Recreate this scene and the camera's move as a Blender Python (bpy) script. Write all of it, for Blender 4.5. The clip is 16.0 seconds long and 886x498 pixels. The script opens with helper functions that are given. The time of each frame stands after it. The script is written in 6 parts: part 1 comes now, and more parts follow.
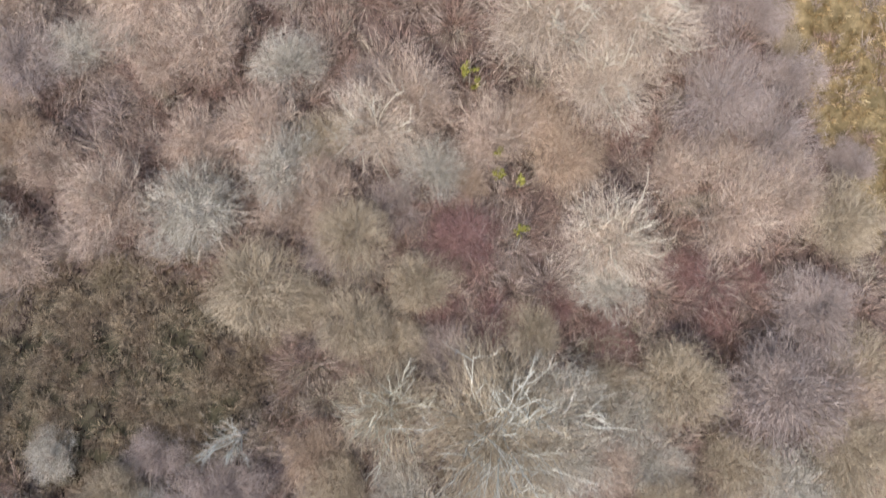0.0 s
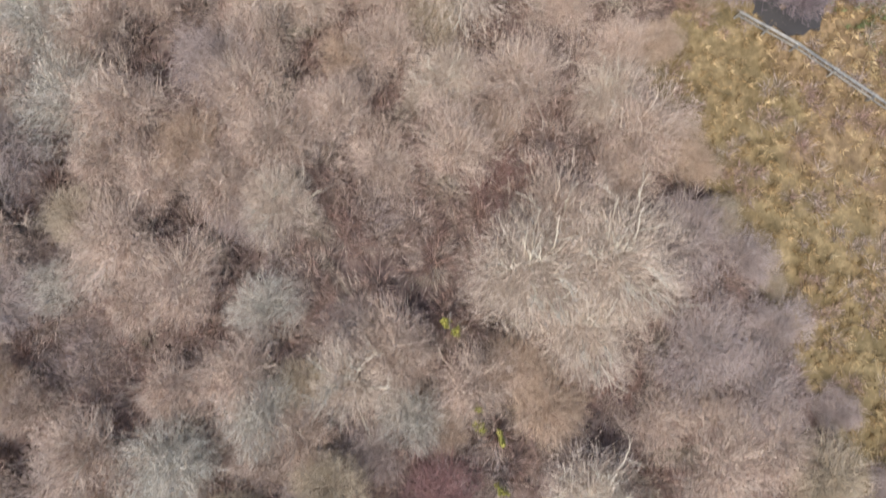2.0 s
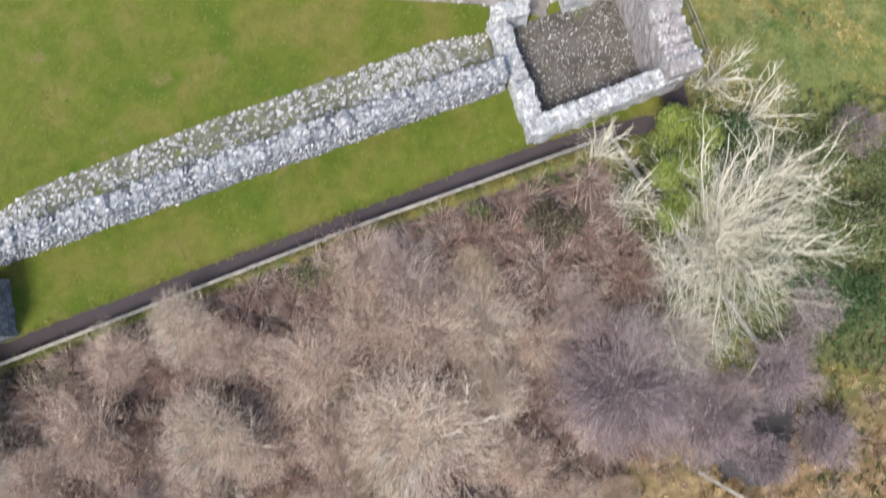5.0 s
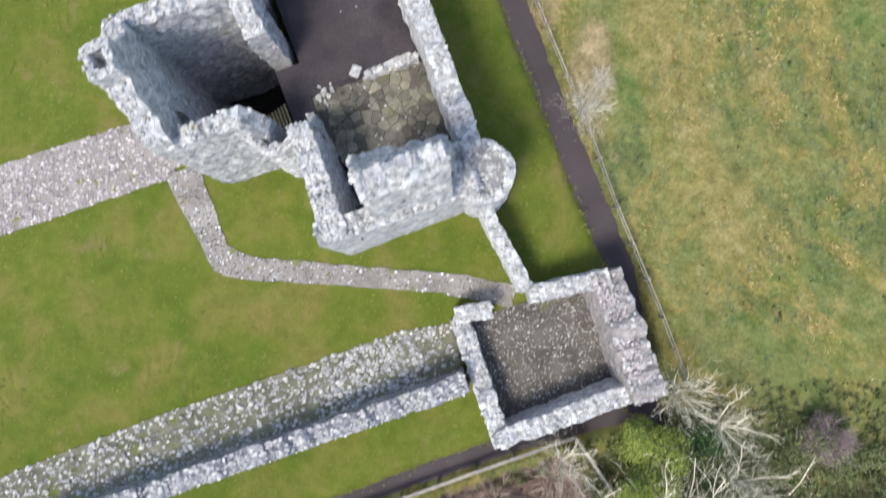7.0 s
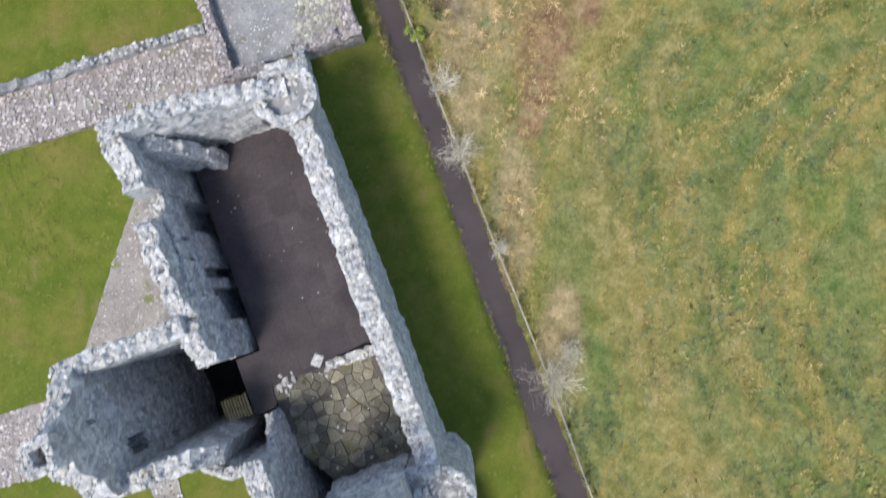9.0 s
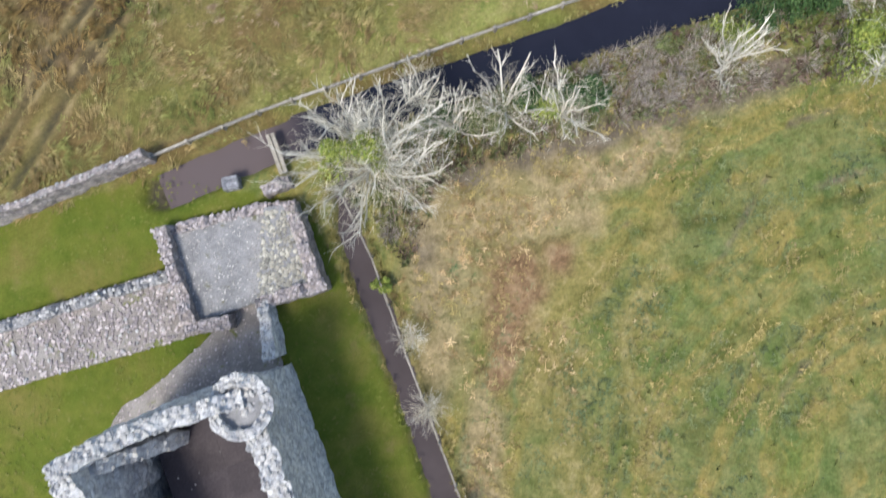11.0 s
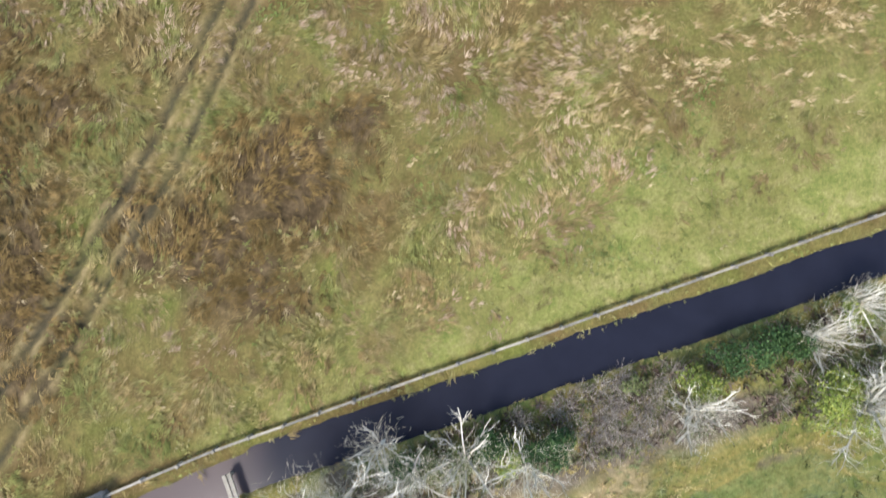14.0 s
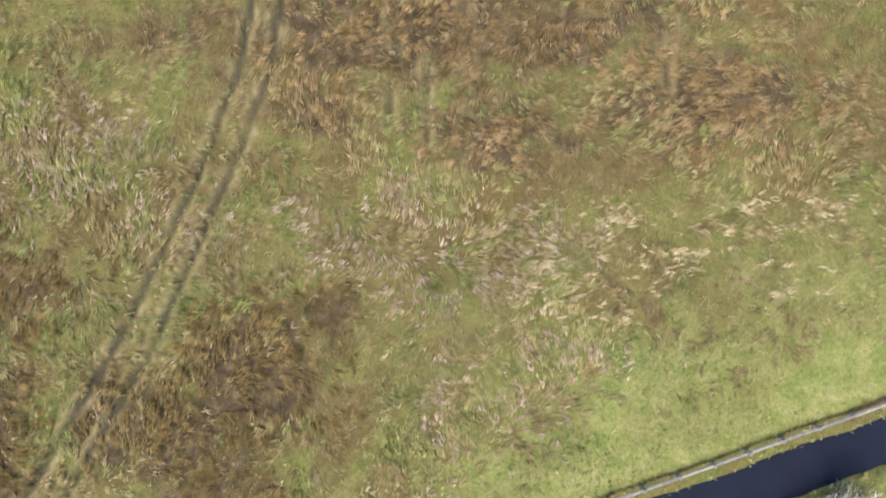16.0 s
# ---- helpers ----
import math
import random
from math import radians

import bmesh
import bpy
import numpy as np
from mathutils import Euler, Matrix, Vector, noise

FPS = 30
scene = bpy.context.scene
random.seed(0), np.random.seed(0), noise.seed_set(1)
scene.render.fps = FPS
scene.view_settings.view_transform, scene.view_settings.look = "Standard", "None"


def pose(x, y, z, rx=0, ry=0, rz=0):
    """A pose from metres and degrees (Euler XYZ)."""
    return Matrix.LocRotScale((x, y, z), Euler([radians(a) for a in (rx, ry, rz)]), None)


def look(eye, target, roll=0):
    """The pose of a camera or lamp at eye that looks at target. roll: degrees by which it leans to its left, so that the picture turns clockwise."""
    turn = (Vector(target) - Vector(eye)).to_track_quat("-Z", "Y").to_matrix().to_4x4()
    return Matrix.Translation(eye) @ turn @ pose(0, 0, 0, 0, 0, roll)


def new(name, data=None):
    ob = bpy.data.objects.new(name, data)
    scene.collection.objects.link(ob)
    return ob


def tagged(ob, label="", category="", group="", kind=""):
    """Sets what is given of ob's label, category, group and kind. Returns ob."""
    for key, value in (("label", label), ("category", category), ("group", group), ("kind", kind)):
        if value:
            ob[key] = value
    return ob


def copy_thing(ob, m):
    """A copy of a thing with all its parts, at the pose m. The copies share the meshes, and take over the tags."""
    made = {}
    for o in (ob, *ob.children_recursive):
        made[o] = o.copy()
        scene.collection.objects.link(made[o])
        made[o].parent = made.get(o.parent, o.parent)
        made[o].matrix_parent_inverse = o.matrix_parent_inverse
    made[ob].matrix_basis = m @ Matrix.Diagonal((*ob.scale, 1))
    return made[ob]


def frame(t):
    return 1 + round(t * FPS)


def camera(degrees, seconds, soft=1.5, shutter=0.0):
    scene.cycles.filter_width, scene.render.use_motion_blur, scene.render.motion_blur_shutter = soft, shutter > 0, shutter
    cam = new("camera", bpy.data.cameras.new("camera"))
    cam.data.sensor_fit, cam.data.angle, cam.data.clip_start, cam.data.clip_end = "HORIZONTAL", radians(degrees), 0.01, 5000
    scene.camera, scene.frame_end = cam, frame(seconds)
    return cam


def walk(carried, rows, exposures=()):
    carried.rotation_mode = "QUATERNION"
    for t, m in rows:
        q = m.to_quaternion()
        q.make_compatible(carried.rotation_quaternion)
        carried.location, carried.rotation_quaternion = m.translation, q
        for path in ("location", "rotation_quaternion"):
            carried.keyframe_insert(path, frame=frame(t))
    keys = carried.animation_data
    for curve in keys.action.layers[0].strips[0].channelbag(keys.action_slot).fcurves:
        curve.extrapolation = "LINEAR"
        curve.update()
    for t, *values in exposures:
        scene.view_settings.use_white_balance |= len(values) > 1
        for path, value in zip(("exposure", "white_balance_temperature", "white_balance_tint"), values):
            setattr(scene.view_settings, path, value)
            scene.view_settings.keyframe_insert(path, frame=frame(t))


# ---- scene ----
cam = camera(70.0, 16.0, soft=1.45, shutter=0.55)
# seconds, x, y, height, forward tilt from straight down, sideways lean, turn
PATH = [
    (0.0, -6.30, -59.48, 33.80, 3.02, 1.32, -0.00),
    (0.5, -6.08, -56.58, 33.84, 3.02, 1.32, 0.00),
    (1.0, -5.84, -53.46, 33.87, 3.02, 1.31, 0.00),
    (1.5, -5.55, -50.12, 33.90, 3.03, 1.31, 0.00),
    (2.0, -5.28, -46.63, 33.93, 3.03, 1.31, 0.01),
    (2.5, -4.95, -43.13, 33.97, 3.04, 1.31, 0.01),
    (3.0, -4.55, -39.23, 34.00, 3.04, 1.31, 0.01),
    (3.5, -4.11, -35.24, 34.03, 3.05, 1.30, 0.01),
    (4.0, -3.62, -31.11, 34.05, 3.05, 1.30, 0.02),
    (4.2, -3.43, -29.44, 34.07, 3.06, 1.30, 0.02),
    (6.3, -1.49, -12.15, 34.18, 3.09, 1.28, 0.03),
    (6.5, -1.29, -10.62, 34.19, 3.09, 1.28, 0.03),
    (7.0, -0.77, -6.85, 34.22, 3.10, 1.28, 0.03),
    (7.5, -0.32, -3.17, 34.24, 3.10, 1.27, 0.03),
    (8.0, 0.12, 0.46, 34.26, 3.11, 1.27, 0.03),
    (8.5, 0.57, 4.01, 34.28, 3.12, 1.26, 0.03),
    (9.0, 0.98, 7.54, 34.30, 3.13, 1.26, 0.03),
    (9.5, 1.42, 11.02, 34.32, 3.14, 1.25, 0.03),
    (10.0, 1.82, 14.41, 34.34, 3.15, 1.24, 0.03),
    (10.2, 1.98, 15.76, 34.35, 3.15, 1.24, 0.02),
    (12.3, 3.66, 29.35, 34.41, 3.19, 1.21, -0.01),
    (12.5, 3.77, 30.52, 34.41, 3.19, 1.21, -0.01),
    (13.0, 4.06, 33.52, 34.42, 3.20, 1.20, -0.02),
    (13.5, 4.37, 36.46, 34.43, 3.21, 1.19, -0.04),
    (14.0, 4.69, 39.32, 34.44, 3.22, 1.18, -0.05),
    (14.5, 5.01, 42.09, 34.44, 3.23, 1.17, -0.07),
    (15.0, 5.34, 44.73, 34.45, 3.24, 1.16, -0.09),
    (15.5, 5.71, 47.28, 34.45, 3.25, 1.15, -0.11),
    (16.0, 6.04, 49.74, 34.45, 3.25, 1.14, -0.13),
]
walk(cam, [(t, pose(x, y, z, 0, 0, turn) @ pose(0, 0, 0, tilt) @ pose(0, 0, 0, 0, lean)) for t, x, y, z, tilt, lean, turn in PATH], [(0.0, 0.2), (4.0, 0.24), (6.5, 0.34), (7.5, 0.28), (8.5, 0.2), (10.0, 0.19), (12.5, 0.29), (13.5, 0.32), (14.5, 0.46), (15.0, 0.5), (16.0, 0.42)])

# ---- world, sun, exposure ----
SUN_FROM = Vector((-0.28, -0.44, 0.855)).normalized()
world = bpy.data.worlds.new("sky")
world.use_nodes = True
sky = world.node_tree.nodes.new("ShaderNodeTexSky")
sky.sky_type, sky.sun_disc = "NISHITA", False
sky.sun_elevation = math.asin(SUN_FROM.z)
sky.sun_rotation = math.atan2(SUN_FROM.x, SUN_FROM.y)
sky.air_density, sky.dust_density = 1.0, 1.3
back = world.node_tree.nodes["Background"]
back.inputs["Strength"].default_value = 0.245
world.node_tree.links.new(sky.outputs[0], back.inputs["Color"])
scene.world = world
sun = new("sun", bpy.data.lights.new("sun", "SUN"))
sun.data.energy, sun.data.angle, sun.data.color = 3.5, radians(16), (1.0, 0.975, 0.935)
sun.matrix_world = look(SUN_FROM * 100, (0, 0, 0))
scene.view_settings.exposure = 0.2


# ---- materials ----
def nodes_of(name):
    m = bpy.data.materials.new(name)
    m.use_nodes = True
    t = m.node_tree
    return m, t, t.nodes["Principled BSDF"]


def add(t, kind, **values):
    n = t.nodes.new(kind)
    for key, value in values.items():
        n.inputs[key.replace("_", " ")].default_value = value
    return n


def noise_at(t, where, scale, detail=4.0, rough=0.6, warp=0.0):
    n = add(t, "ShaderNodeTexNoise", Scale=scale, Detail=detail, Roughness=rough, Distortion=warp)
    t.links.new(where, n.inputs["Vector"])
    return n.outputs["Fac"]


def ramp(t, fac, stops):
    n = t.nodes.new("ShaderNodeValToRGB")
    e = n.color_ramp.elements
    while len(e) < len(stops):
        e.new(0.5)
    for el, (at, col) in zip(e, stops):
        el.position, el.color = at, (*col, 1)
    t.links.new(fac, n.inputs["Fac"])
    return n.outputs["Color"]


def mix(t, fac, a, b, how="MIX"):
    n = t.nodes.new("ShaderNodeMix")
    n.data_type, n.blend_type = "RGBA", how
    for value, socket in ((fac, n.inputs[0]), (a, n.inputs[6]), (b, n.inputs[7])):
        if isinstance(value, (int, float)):
            socket.default_value = value
        elif isinstance(value, tuple):
            socket.default_value = (*value, 1)
        else:
            t.links.new(value, socket)
    return n.outputs[2]


def step_of(t, fac, lo, hi):
    n = t.nodes.new("ShaderNodeMapRange")
    n.interpolation_type = "SMOOTHSTEP"
    n.inputs["From Min"].default_value, n.inputs["From Max"].default_value = lo, hi
    t.links.new(fac, n.inputs["Value"])
    return n.outputs["Result"]


def place_of(t):
    return t.nodes.new("ShaderNodeNewGeometry").outputs["Position"]


def bump(t, bsdf, height, strength, distance=0.05):
    n = add(t, "ShaderNodeBump", Strength=strength, Distance=distance)
    t.links.new(height, n.inputs["Height"])
    t.links.new(n.outputs["Normal"], bsdf.inputs["Normal"])


def plain(name, stops, scale=1.5, fine=18.0, rough=0.9, relief=0.4, spread=0.0, island=False, spots=()):
    """A mottled material: colours over a broad noise, a fine grain on top, spots of other colours, and a chance tint per piece."""
    m, t, b = nodes_of(name)
    p = place_of(t)
    broad = noise_at(t, p, scale, 5.0, 0.62, 0.4)
    col = ramp(t, broad, stops)
    grain = noise_at(t, p, fine, 3.0, 0.7)
    col = mix(t, 0.75, col, ramp(t, grain, [(0.25, (0.55, 0.55, 0.55)), (0.75, (1.35, 1.35, 1.35))]), "MULTIPLY")
    for colour, size, lo, hi in spots:
        col = mix(t, step_of(t, noise_at(t, p, size, 4.0, 0.6, 0.3), lo, hi), col, colour)
    if spread:
        if island:
            chance = t.nodes.new("ShaderNodeNewGeometry").outputs["Random Per Island"]
        else:
            chance = t.nodes.new("ShaderNodeObjectInfo").outputs["Random"]
        lo, hi = 1 - spread, 1 + spread
        tint = ramp(t, chance, [(0.0, (lo, lo, lo)), (0.45, (1, 0.98, 0.95)), (0.8, (hi, hi * 0.97, hi * 0.9)), (1.0, (hi * 1.15, hi * 1.13, hi * 1.1))])
        col = mix(t, 1.0, col, tint, "MULTIPLY")
    t.links.new(col, b.inputs["Base Color"])
    b.inputs["Roughness"].default_value = rough
    b.inputs["Specular IOR Level"].default_value = 0.25
    if relief:
        bump(t, b, grain, relief)
    return m


def sprigs(name, stops, rough=0.8):
    """Blades, twigs and leaves: each one takes its own colour along a ramp."""
    m, t, b = nodes_of(name)
    chance = t.nodes.new("ShaderNodeNewGeometry").outputs["Random Per Island"]
    col = ramp(t, chance, stops)
    patch = noise_at(t, place_of(t), 0.45, 3.0)
    col = mix(t, 0.8, col, ramp(t, patch, [(0.3, (0.7, 0.68, 0.66)), (0.7, (1.25, 1.22, 1.2))]), "MULTIPLY")
    t.links.new(col, b.inputs["Base Color"])
    b.inputs["Roughness"].default_value = rough
    b.inputs["Specular IOR Level"].default_value = 0.12
    return m


def stonework(name, stops, spots):
    """Rubble masonry: stones of a hand's size with recessed joints, lichen and stains."""
    m, t, b = nodes_of(name)
    p = place_of(t)
    warp = t.nodes.new("ShaderNodeVectorMath")
    warp.operation = "MULTIPLY_ADD"
    bend = add(t, "ShaderNodeTexNoise", Scale=2.0, Detail=2.0)
    t.links.new(p, bend.inputs["Vector"])
    t.links.new(bend.outputs["Color"], warp.inputs[0])
    warp.inputs[1].default_value = (0.25, 0.25, 0.25)
    t.links.new(p, warp.inputs[2])
    cells = add(t, "ShaderNodeTexVoronoi", Scale=4.6, Randomness=0.9)
    edges = add(t, "ShaderNodeTexVoronoi", Scale=4.6, Randomness=0.9)
    edges.feature = "DISTANCE_TO_EDGE"
    for n in (cells, edges):
        t.links.new(warp.outputs[0], n.inputs["Vector"])
    col = ramp(t, noise_at(t, p, 0.9, 5.0, 0.62, 0.4), stops)
    each = t.nodes.new("ShaderNodeSeparateColor")
    t.links.new(cells.outputs["Color"], each.inputs[0])
    col = mix(t, 0.8, col, ramp(t, each.outputs[0], [(0.1, (0.66, 0.66, 0.67)), (0.5, (1.0, 1.0, 0.99)), (0.9, (1.3, 1.29, 1.26))]), "MULTIPLY")
    grain = noise_at(t, p, 13.0, 4.0, 0.7)
    col = mix(t, 0.7, col, ramp(t, grain, [(0.28, (0.62, 0.62, 0.63)), (0.72, (1.32, 1.32, 1.30))]), "MULTIPLY")
    col = mix(t, 0.55, col, ramp(t, noise_at(t, p, 1.6, 4.0, 0.65, 0.8), [(0.34, (0.62, 0.62, 0.68)), (0.5, (1.0, 1.0, 1.0)), (0.66, (1.22, 1.2, 1.14))]), "MULTIPLY")
    for colour, size, lo, hi in spots:
        col = mix(t, step_of(t, noise_at(t, p, size, 4.0, 0.6, 0.3), lo, hi), col, colour)
    joint = step_of(t, edges.outputs["Distance"], 0.0, 0.09)
    col = mix(t, joint, mix(t, 1.0, col, (0.76, 0.75, 0.73), "MULTIPLY"), col)
    t.links.new(col, b.inputs["Base Color"])
    b.inputs["Roughness"].default_value = 0.92
    b.inputs["Specular IOR Level"].default_value = 0.2
    height = t.nodes.new("ShaderNodeMath")
    height.operation = "MULTIPLY_ADD"
    t.links.new(grain, height.inputs[0])
    height.inputs[1].default_value = 0.5
    t.links.new(joint, height.inputs[2])
    bump(t, b, height.outputs[0], 0.55, 0.05)
    return m


MASONRY = stonework("masonry", [(0.25, (0.40, 0.395, 0.39)), (0.5, (0.475, 0.468, 0.458)), (0.75, (0.56, 0.55, 0.532))],
                    [((0.54, 0.535, 0.52), 4.5, 0.58, 0.76), ((0.27, 0.26, 0.245), 5.5, 0.64, 0.82), ((0.38, 0.33, 0.15), 0.9, 0.66, 0.76)])
STONE = plain("capstone", [(0.25, (0.24, 0.238, 0.235)), (0.5, (0.36, 0.355, 0.345)), (0.75, (0.48, 0.475, 0.46))], 2.2, 12.0, 0.9, 0.6, spread=0.24, spots=[((0.22, 0.20, 0.14), 3.0, 0.62, 0.75)])
RUBBLE = plain("rubble", [(0.25, (0.22, 0.215, 0.205)), (0.55, (0.37, 0.36, 0.345)), (0.8, (0.53, 0.52, 0.50))], 2.5, 14.0, 0.9, 0.6, spread=0.36, island=True)
COBBLE = plain("cobble", [(0.25, (0.225, 0.195, 0.195)), (0.55, (0.35, 0.31, 0.305)), (0.8, (0.49, 0.455, 0.44))], 2.0, 16.0, 0.9, 0.5, spread=0.4, island=True)
GRAVEL = plain("gravel", [(0.25, (0.17, 0.15, 0.13)), (0.5, (0.27, 0.24, 0.21)), (0.75, (0.36, 0.33, 0.29))], 0.8, 22.0, 0.95, 0.8, spots=[((0.16, 0.17, 0.06), 1.1, 0.58, 0.7)])
FLAG = plain("flagstone", [(0.25, (0.085, 0.08, 0.06)), (0.5, (0.14, 0.13, 0.10)), (0.75, (0.22, 0.205, 0.16))], 1.3, 14.0, 0.85, 0.4, spread=0.3, spots=[((0.40, 0.39, 0.36), 7.0, 0.66, 0.72), ((0.05, 0.05, 0.03), 1.6, 0.58, 0.72), ((0.17, 0.15, 0.06), 0.7, 0.56, 0.7)])
SCREED = plain("dark_screed", [(0.25, (0.027, 0.022, 0.026)), (0.5, (0.044, 0.037, 0.040)), (0.8, (0.072, 0.060, 0.062))], 0.45, 9.0, 0.75, 0.1)
EARTH = plain("stony_earth", [(0.25, (0.06, 0.05, 0.042)), (0.5, (0.105, 0.09, 0.074)), (0.75, (0.165, 0.145, 0.122))], 0.9, 16.0, 0.95, 0.7, spots=[((0.10, 0.12, 0.04), 0.8, 0.6, 0.72)])
TIMBER = plain("weathered_timber", [(0.3, (0.18, 0.165, 0.14)), (0.6, (0.30, 0.275, 0.235)), (0.8, (0.40, 0.37, 0.325))], 3.0, 30.0, 0.85, 0.3, spread=0.2)
BARK = sprigs("pale_bark", [(0.0, (0.16, 0.12, 0.09)), (0.35, (0.28, 0.22, 0.17)), (0.7, (0.38, 0.32, 0.25)), (1.0, (0.50, 0.44, 0.35))])

MOSSY = plain("mossy_rubble_earth", [(0.25, (0.095, 0.09, 0.055)), (0.5, (0.165, 0.155, 0.105)), (0.75, (0.26, 0.24, 0.17))], 1.3, 14.0, 0.95, 0.8, spots=[((0.13, 0.15, 0.035), 1.2, 0.55, 0.68), ((0.36, 0.35, 0.33), 4.5, 0.66, 0.74)])
GREYGRIT = plain("grey_grit", [(0.25, (0.17, 0.165, 0.165)), (0.5, (0.25, 0.245, 0.24)), (0.75, (0.34, 0.33, 0.32))], 1.0, 16.0, 0.95, 0.8, spots=[((0.13, 0.13, 0.07), 1.3, 0.6, 0.72)])
DULL_STONE = plain("dull_stone", [(0.25, (0.09, 0.08, 0.072)), (0.5, (0.15, 0.135, 0.122)), (0.75, (0.25, 0.23, 0.21))], 2.0, 14.0, 0.95, 0.6, spread=0.3, island=True)
DARK_MASONRY = stonework("weathered_dark_masonry", [(0.25, (0.15, 0.152, 0.165)), (0.5, (0.23, 0.232, 0.245)), (0.75, (0.33, 0.33, 0.34))],
                         [((0.42, 0.42, 0.42), 4.5, 0.62, 0.74), ((0.11, 0.11, 0.10), 4.0, 0.6, 0.76)])
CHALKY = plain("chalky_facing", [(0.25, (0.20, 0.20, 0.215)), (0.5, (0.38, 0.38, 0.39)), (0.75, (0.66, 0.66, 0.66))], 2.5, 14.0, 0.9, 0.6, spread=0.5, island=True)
ROSE_RUBBLE = plain("rosy_rubble", [(0.25, (0.20, 0.175, 0.16)), (0.5, (0.30, 0.265, 0.245)), (0.75, (0.41, 0.37, 0.345))], 2.0, 13.0, 0.95, 0.8, spots=[((0.14, 0.12, 0.09), 3.5, 0.6, 0.72)])
# Earth coloured near black: the shade deep in the tower is in the colour.
PIT = plain("shade_dark_pit_earth", [(0.3, (0.010, 0.009, 0.008)), (0.7, (0.028, 0.025, 0.022))], 0.9, 10.0, 0.9, 0.4)
ROSE_WALL = stonework("rosy_wall", [(0.25, (0.22, 0.19, 0.18)), (0.5, (0.30, 0.265, 0.25)), (0.75, (0.38, 0.345, 0.325))], [((0.15, 0.13, 0.11), 3.0, 0.62, 0.78)])
SLAB = plain("damp_slab", [(0.25, (0.031, 0.025, 0.029)), (0.5, (0.048, 0.039, 0.043)), (0.8, (0.075, 0.062, 0.066))], 0.5, 9.0, 0.72, 0.1, spread=0.08, spots=[((0.136, 0.116, 0.120), 1.4, 0.7, 0.84)])


BEIGE_RUBBLE = plain("lichened_rubble", [(0.25, (0.20, 0.19, 0.16)), (0.55, (0.34, 0.325, 0.275)), (0.8, (0.52, 0.50, 0.44))], 1.2, 14.0, 0.9, 0.6, spread=0.36, island=True)


# ---- tools for building ----
def mesh_object(name, verts, faces, material, parent=None, smooth=False):
    data = bpy.data.meshes.new(name)
    data.from_pydata([tuple(v) for v in verts], [], faces)
    data.update()
    if smooth:
        data.shade_smooth()
    data.materials.append(material)
    ob = new(name, data)
    if parent:
        ob.parent = parent
    return ob


def part(name, bm, material, parent, label=""):
    data = bpy.data.meshes.new(name)
    bm.to_mesh(data)
    bm.free()
    data.materials.append(material)
    ob = new(name, data)
    ob.parent = parent
    return tagged(ob, label)


def empty(name, at=(0, 0, 0), label="", category="", group="", kind=""):
    ob = new(name)
    ob.location = at
    return tagged(ob, label, category, group, kind)


def block(bm, centre, size, m=None):
    r = bmesh.ops.create_cube(bm, size=1.0)
    shape = Matrix.Translation(centre) @ (m or Matrix()) @ Matrix.Diagonal((*size, 1))
    bmesh.ops.transform(bm, matrix=shape, verts=r["verts"])


# the castle's own axes: north along the long hall, west across it
ORIGIN, NORTH, WEST = Vector((0.35, 0.0)), Vector((-0.3596, 0.9331)), Vector((-0.9331, -0.3596))


def hall(a, b):
    p = ORIGIN + NORTH * a + WEST * b
    return (p.x, p.y)


def stations(path, tops, step, closed=False):
    """Points along a path about a step apart, each with the mitred side direction and the wall's height there."""
    pts = [Vector(p) for p in path]
    n = len(pts)
    segs = n if closed else n - 1
    ways = [(pts[(i + 1) % n] - pts[i]).normalized() for i in range(segs)]
    out = []
    for i in range(segs):
        a, b = pts[i], pts[(i + 1) % n]
        count = max(1, round((b - a).length / step))
        for k in range(count + (1 if not closed and i == segs - 1 else 0)):
            f = k / count
            w = ways[i]
            side = Vector((-w.y, w.x))
            if k == 0 and (closed or i > 0):
                v = ways[i - 1]
                other = Vector((-v.y, v.x))
                side = (side + other).normalized()
                side /= max(0.4, side.dot(other))
            out.append((a.lerp(b, f), side, tops[i % len(tops)] * (1 - f) + tops[(i + 1) % len(tops)] * f))
    return out


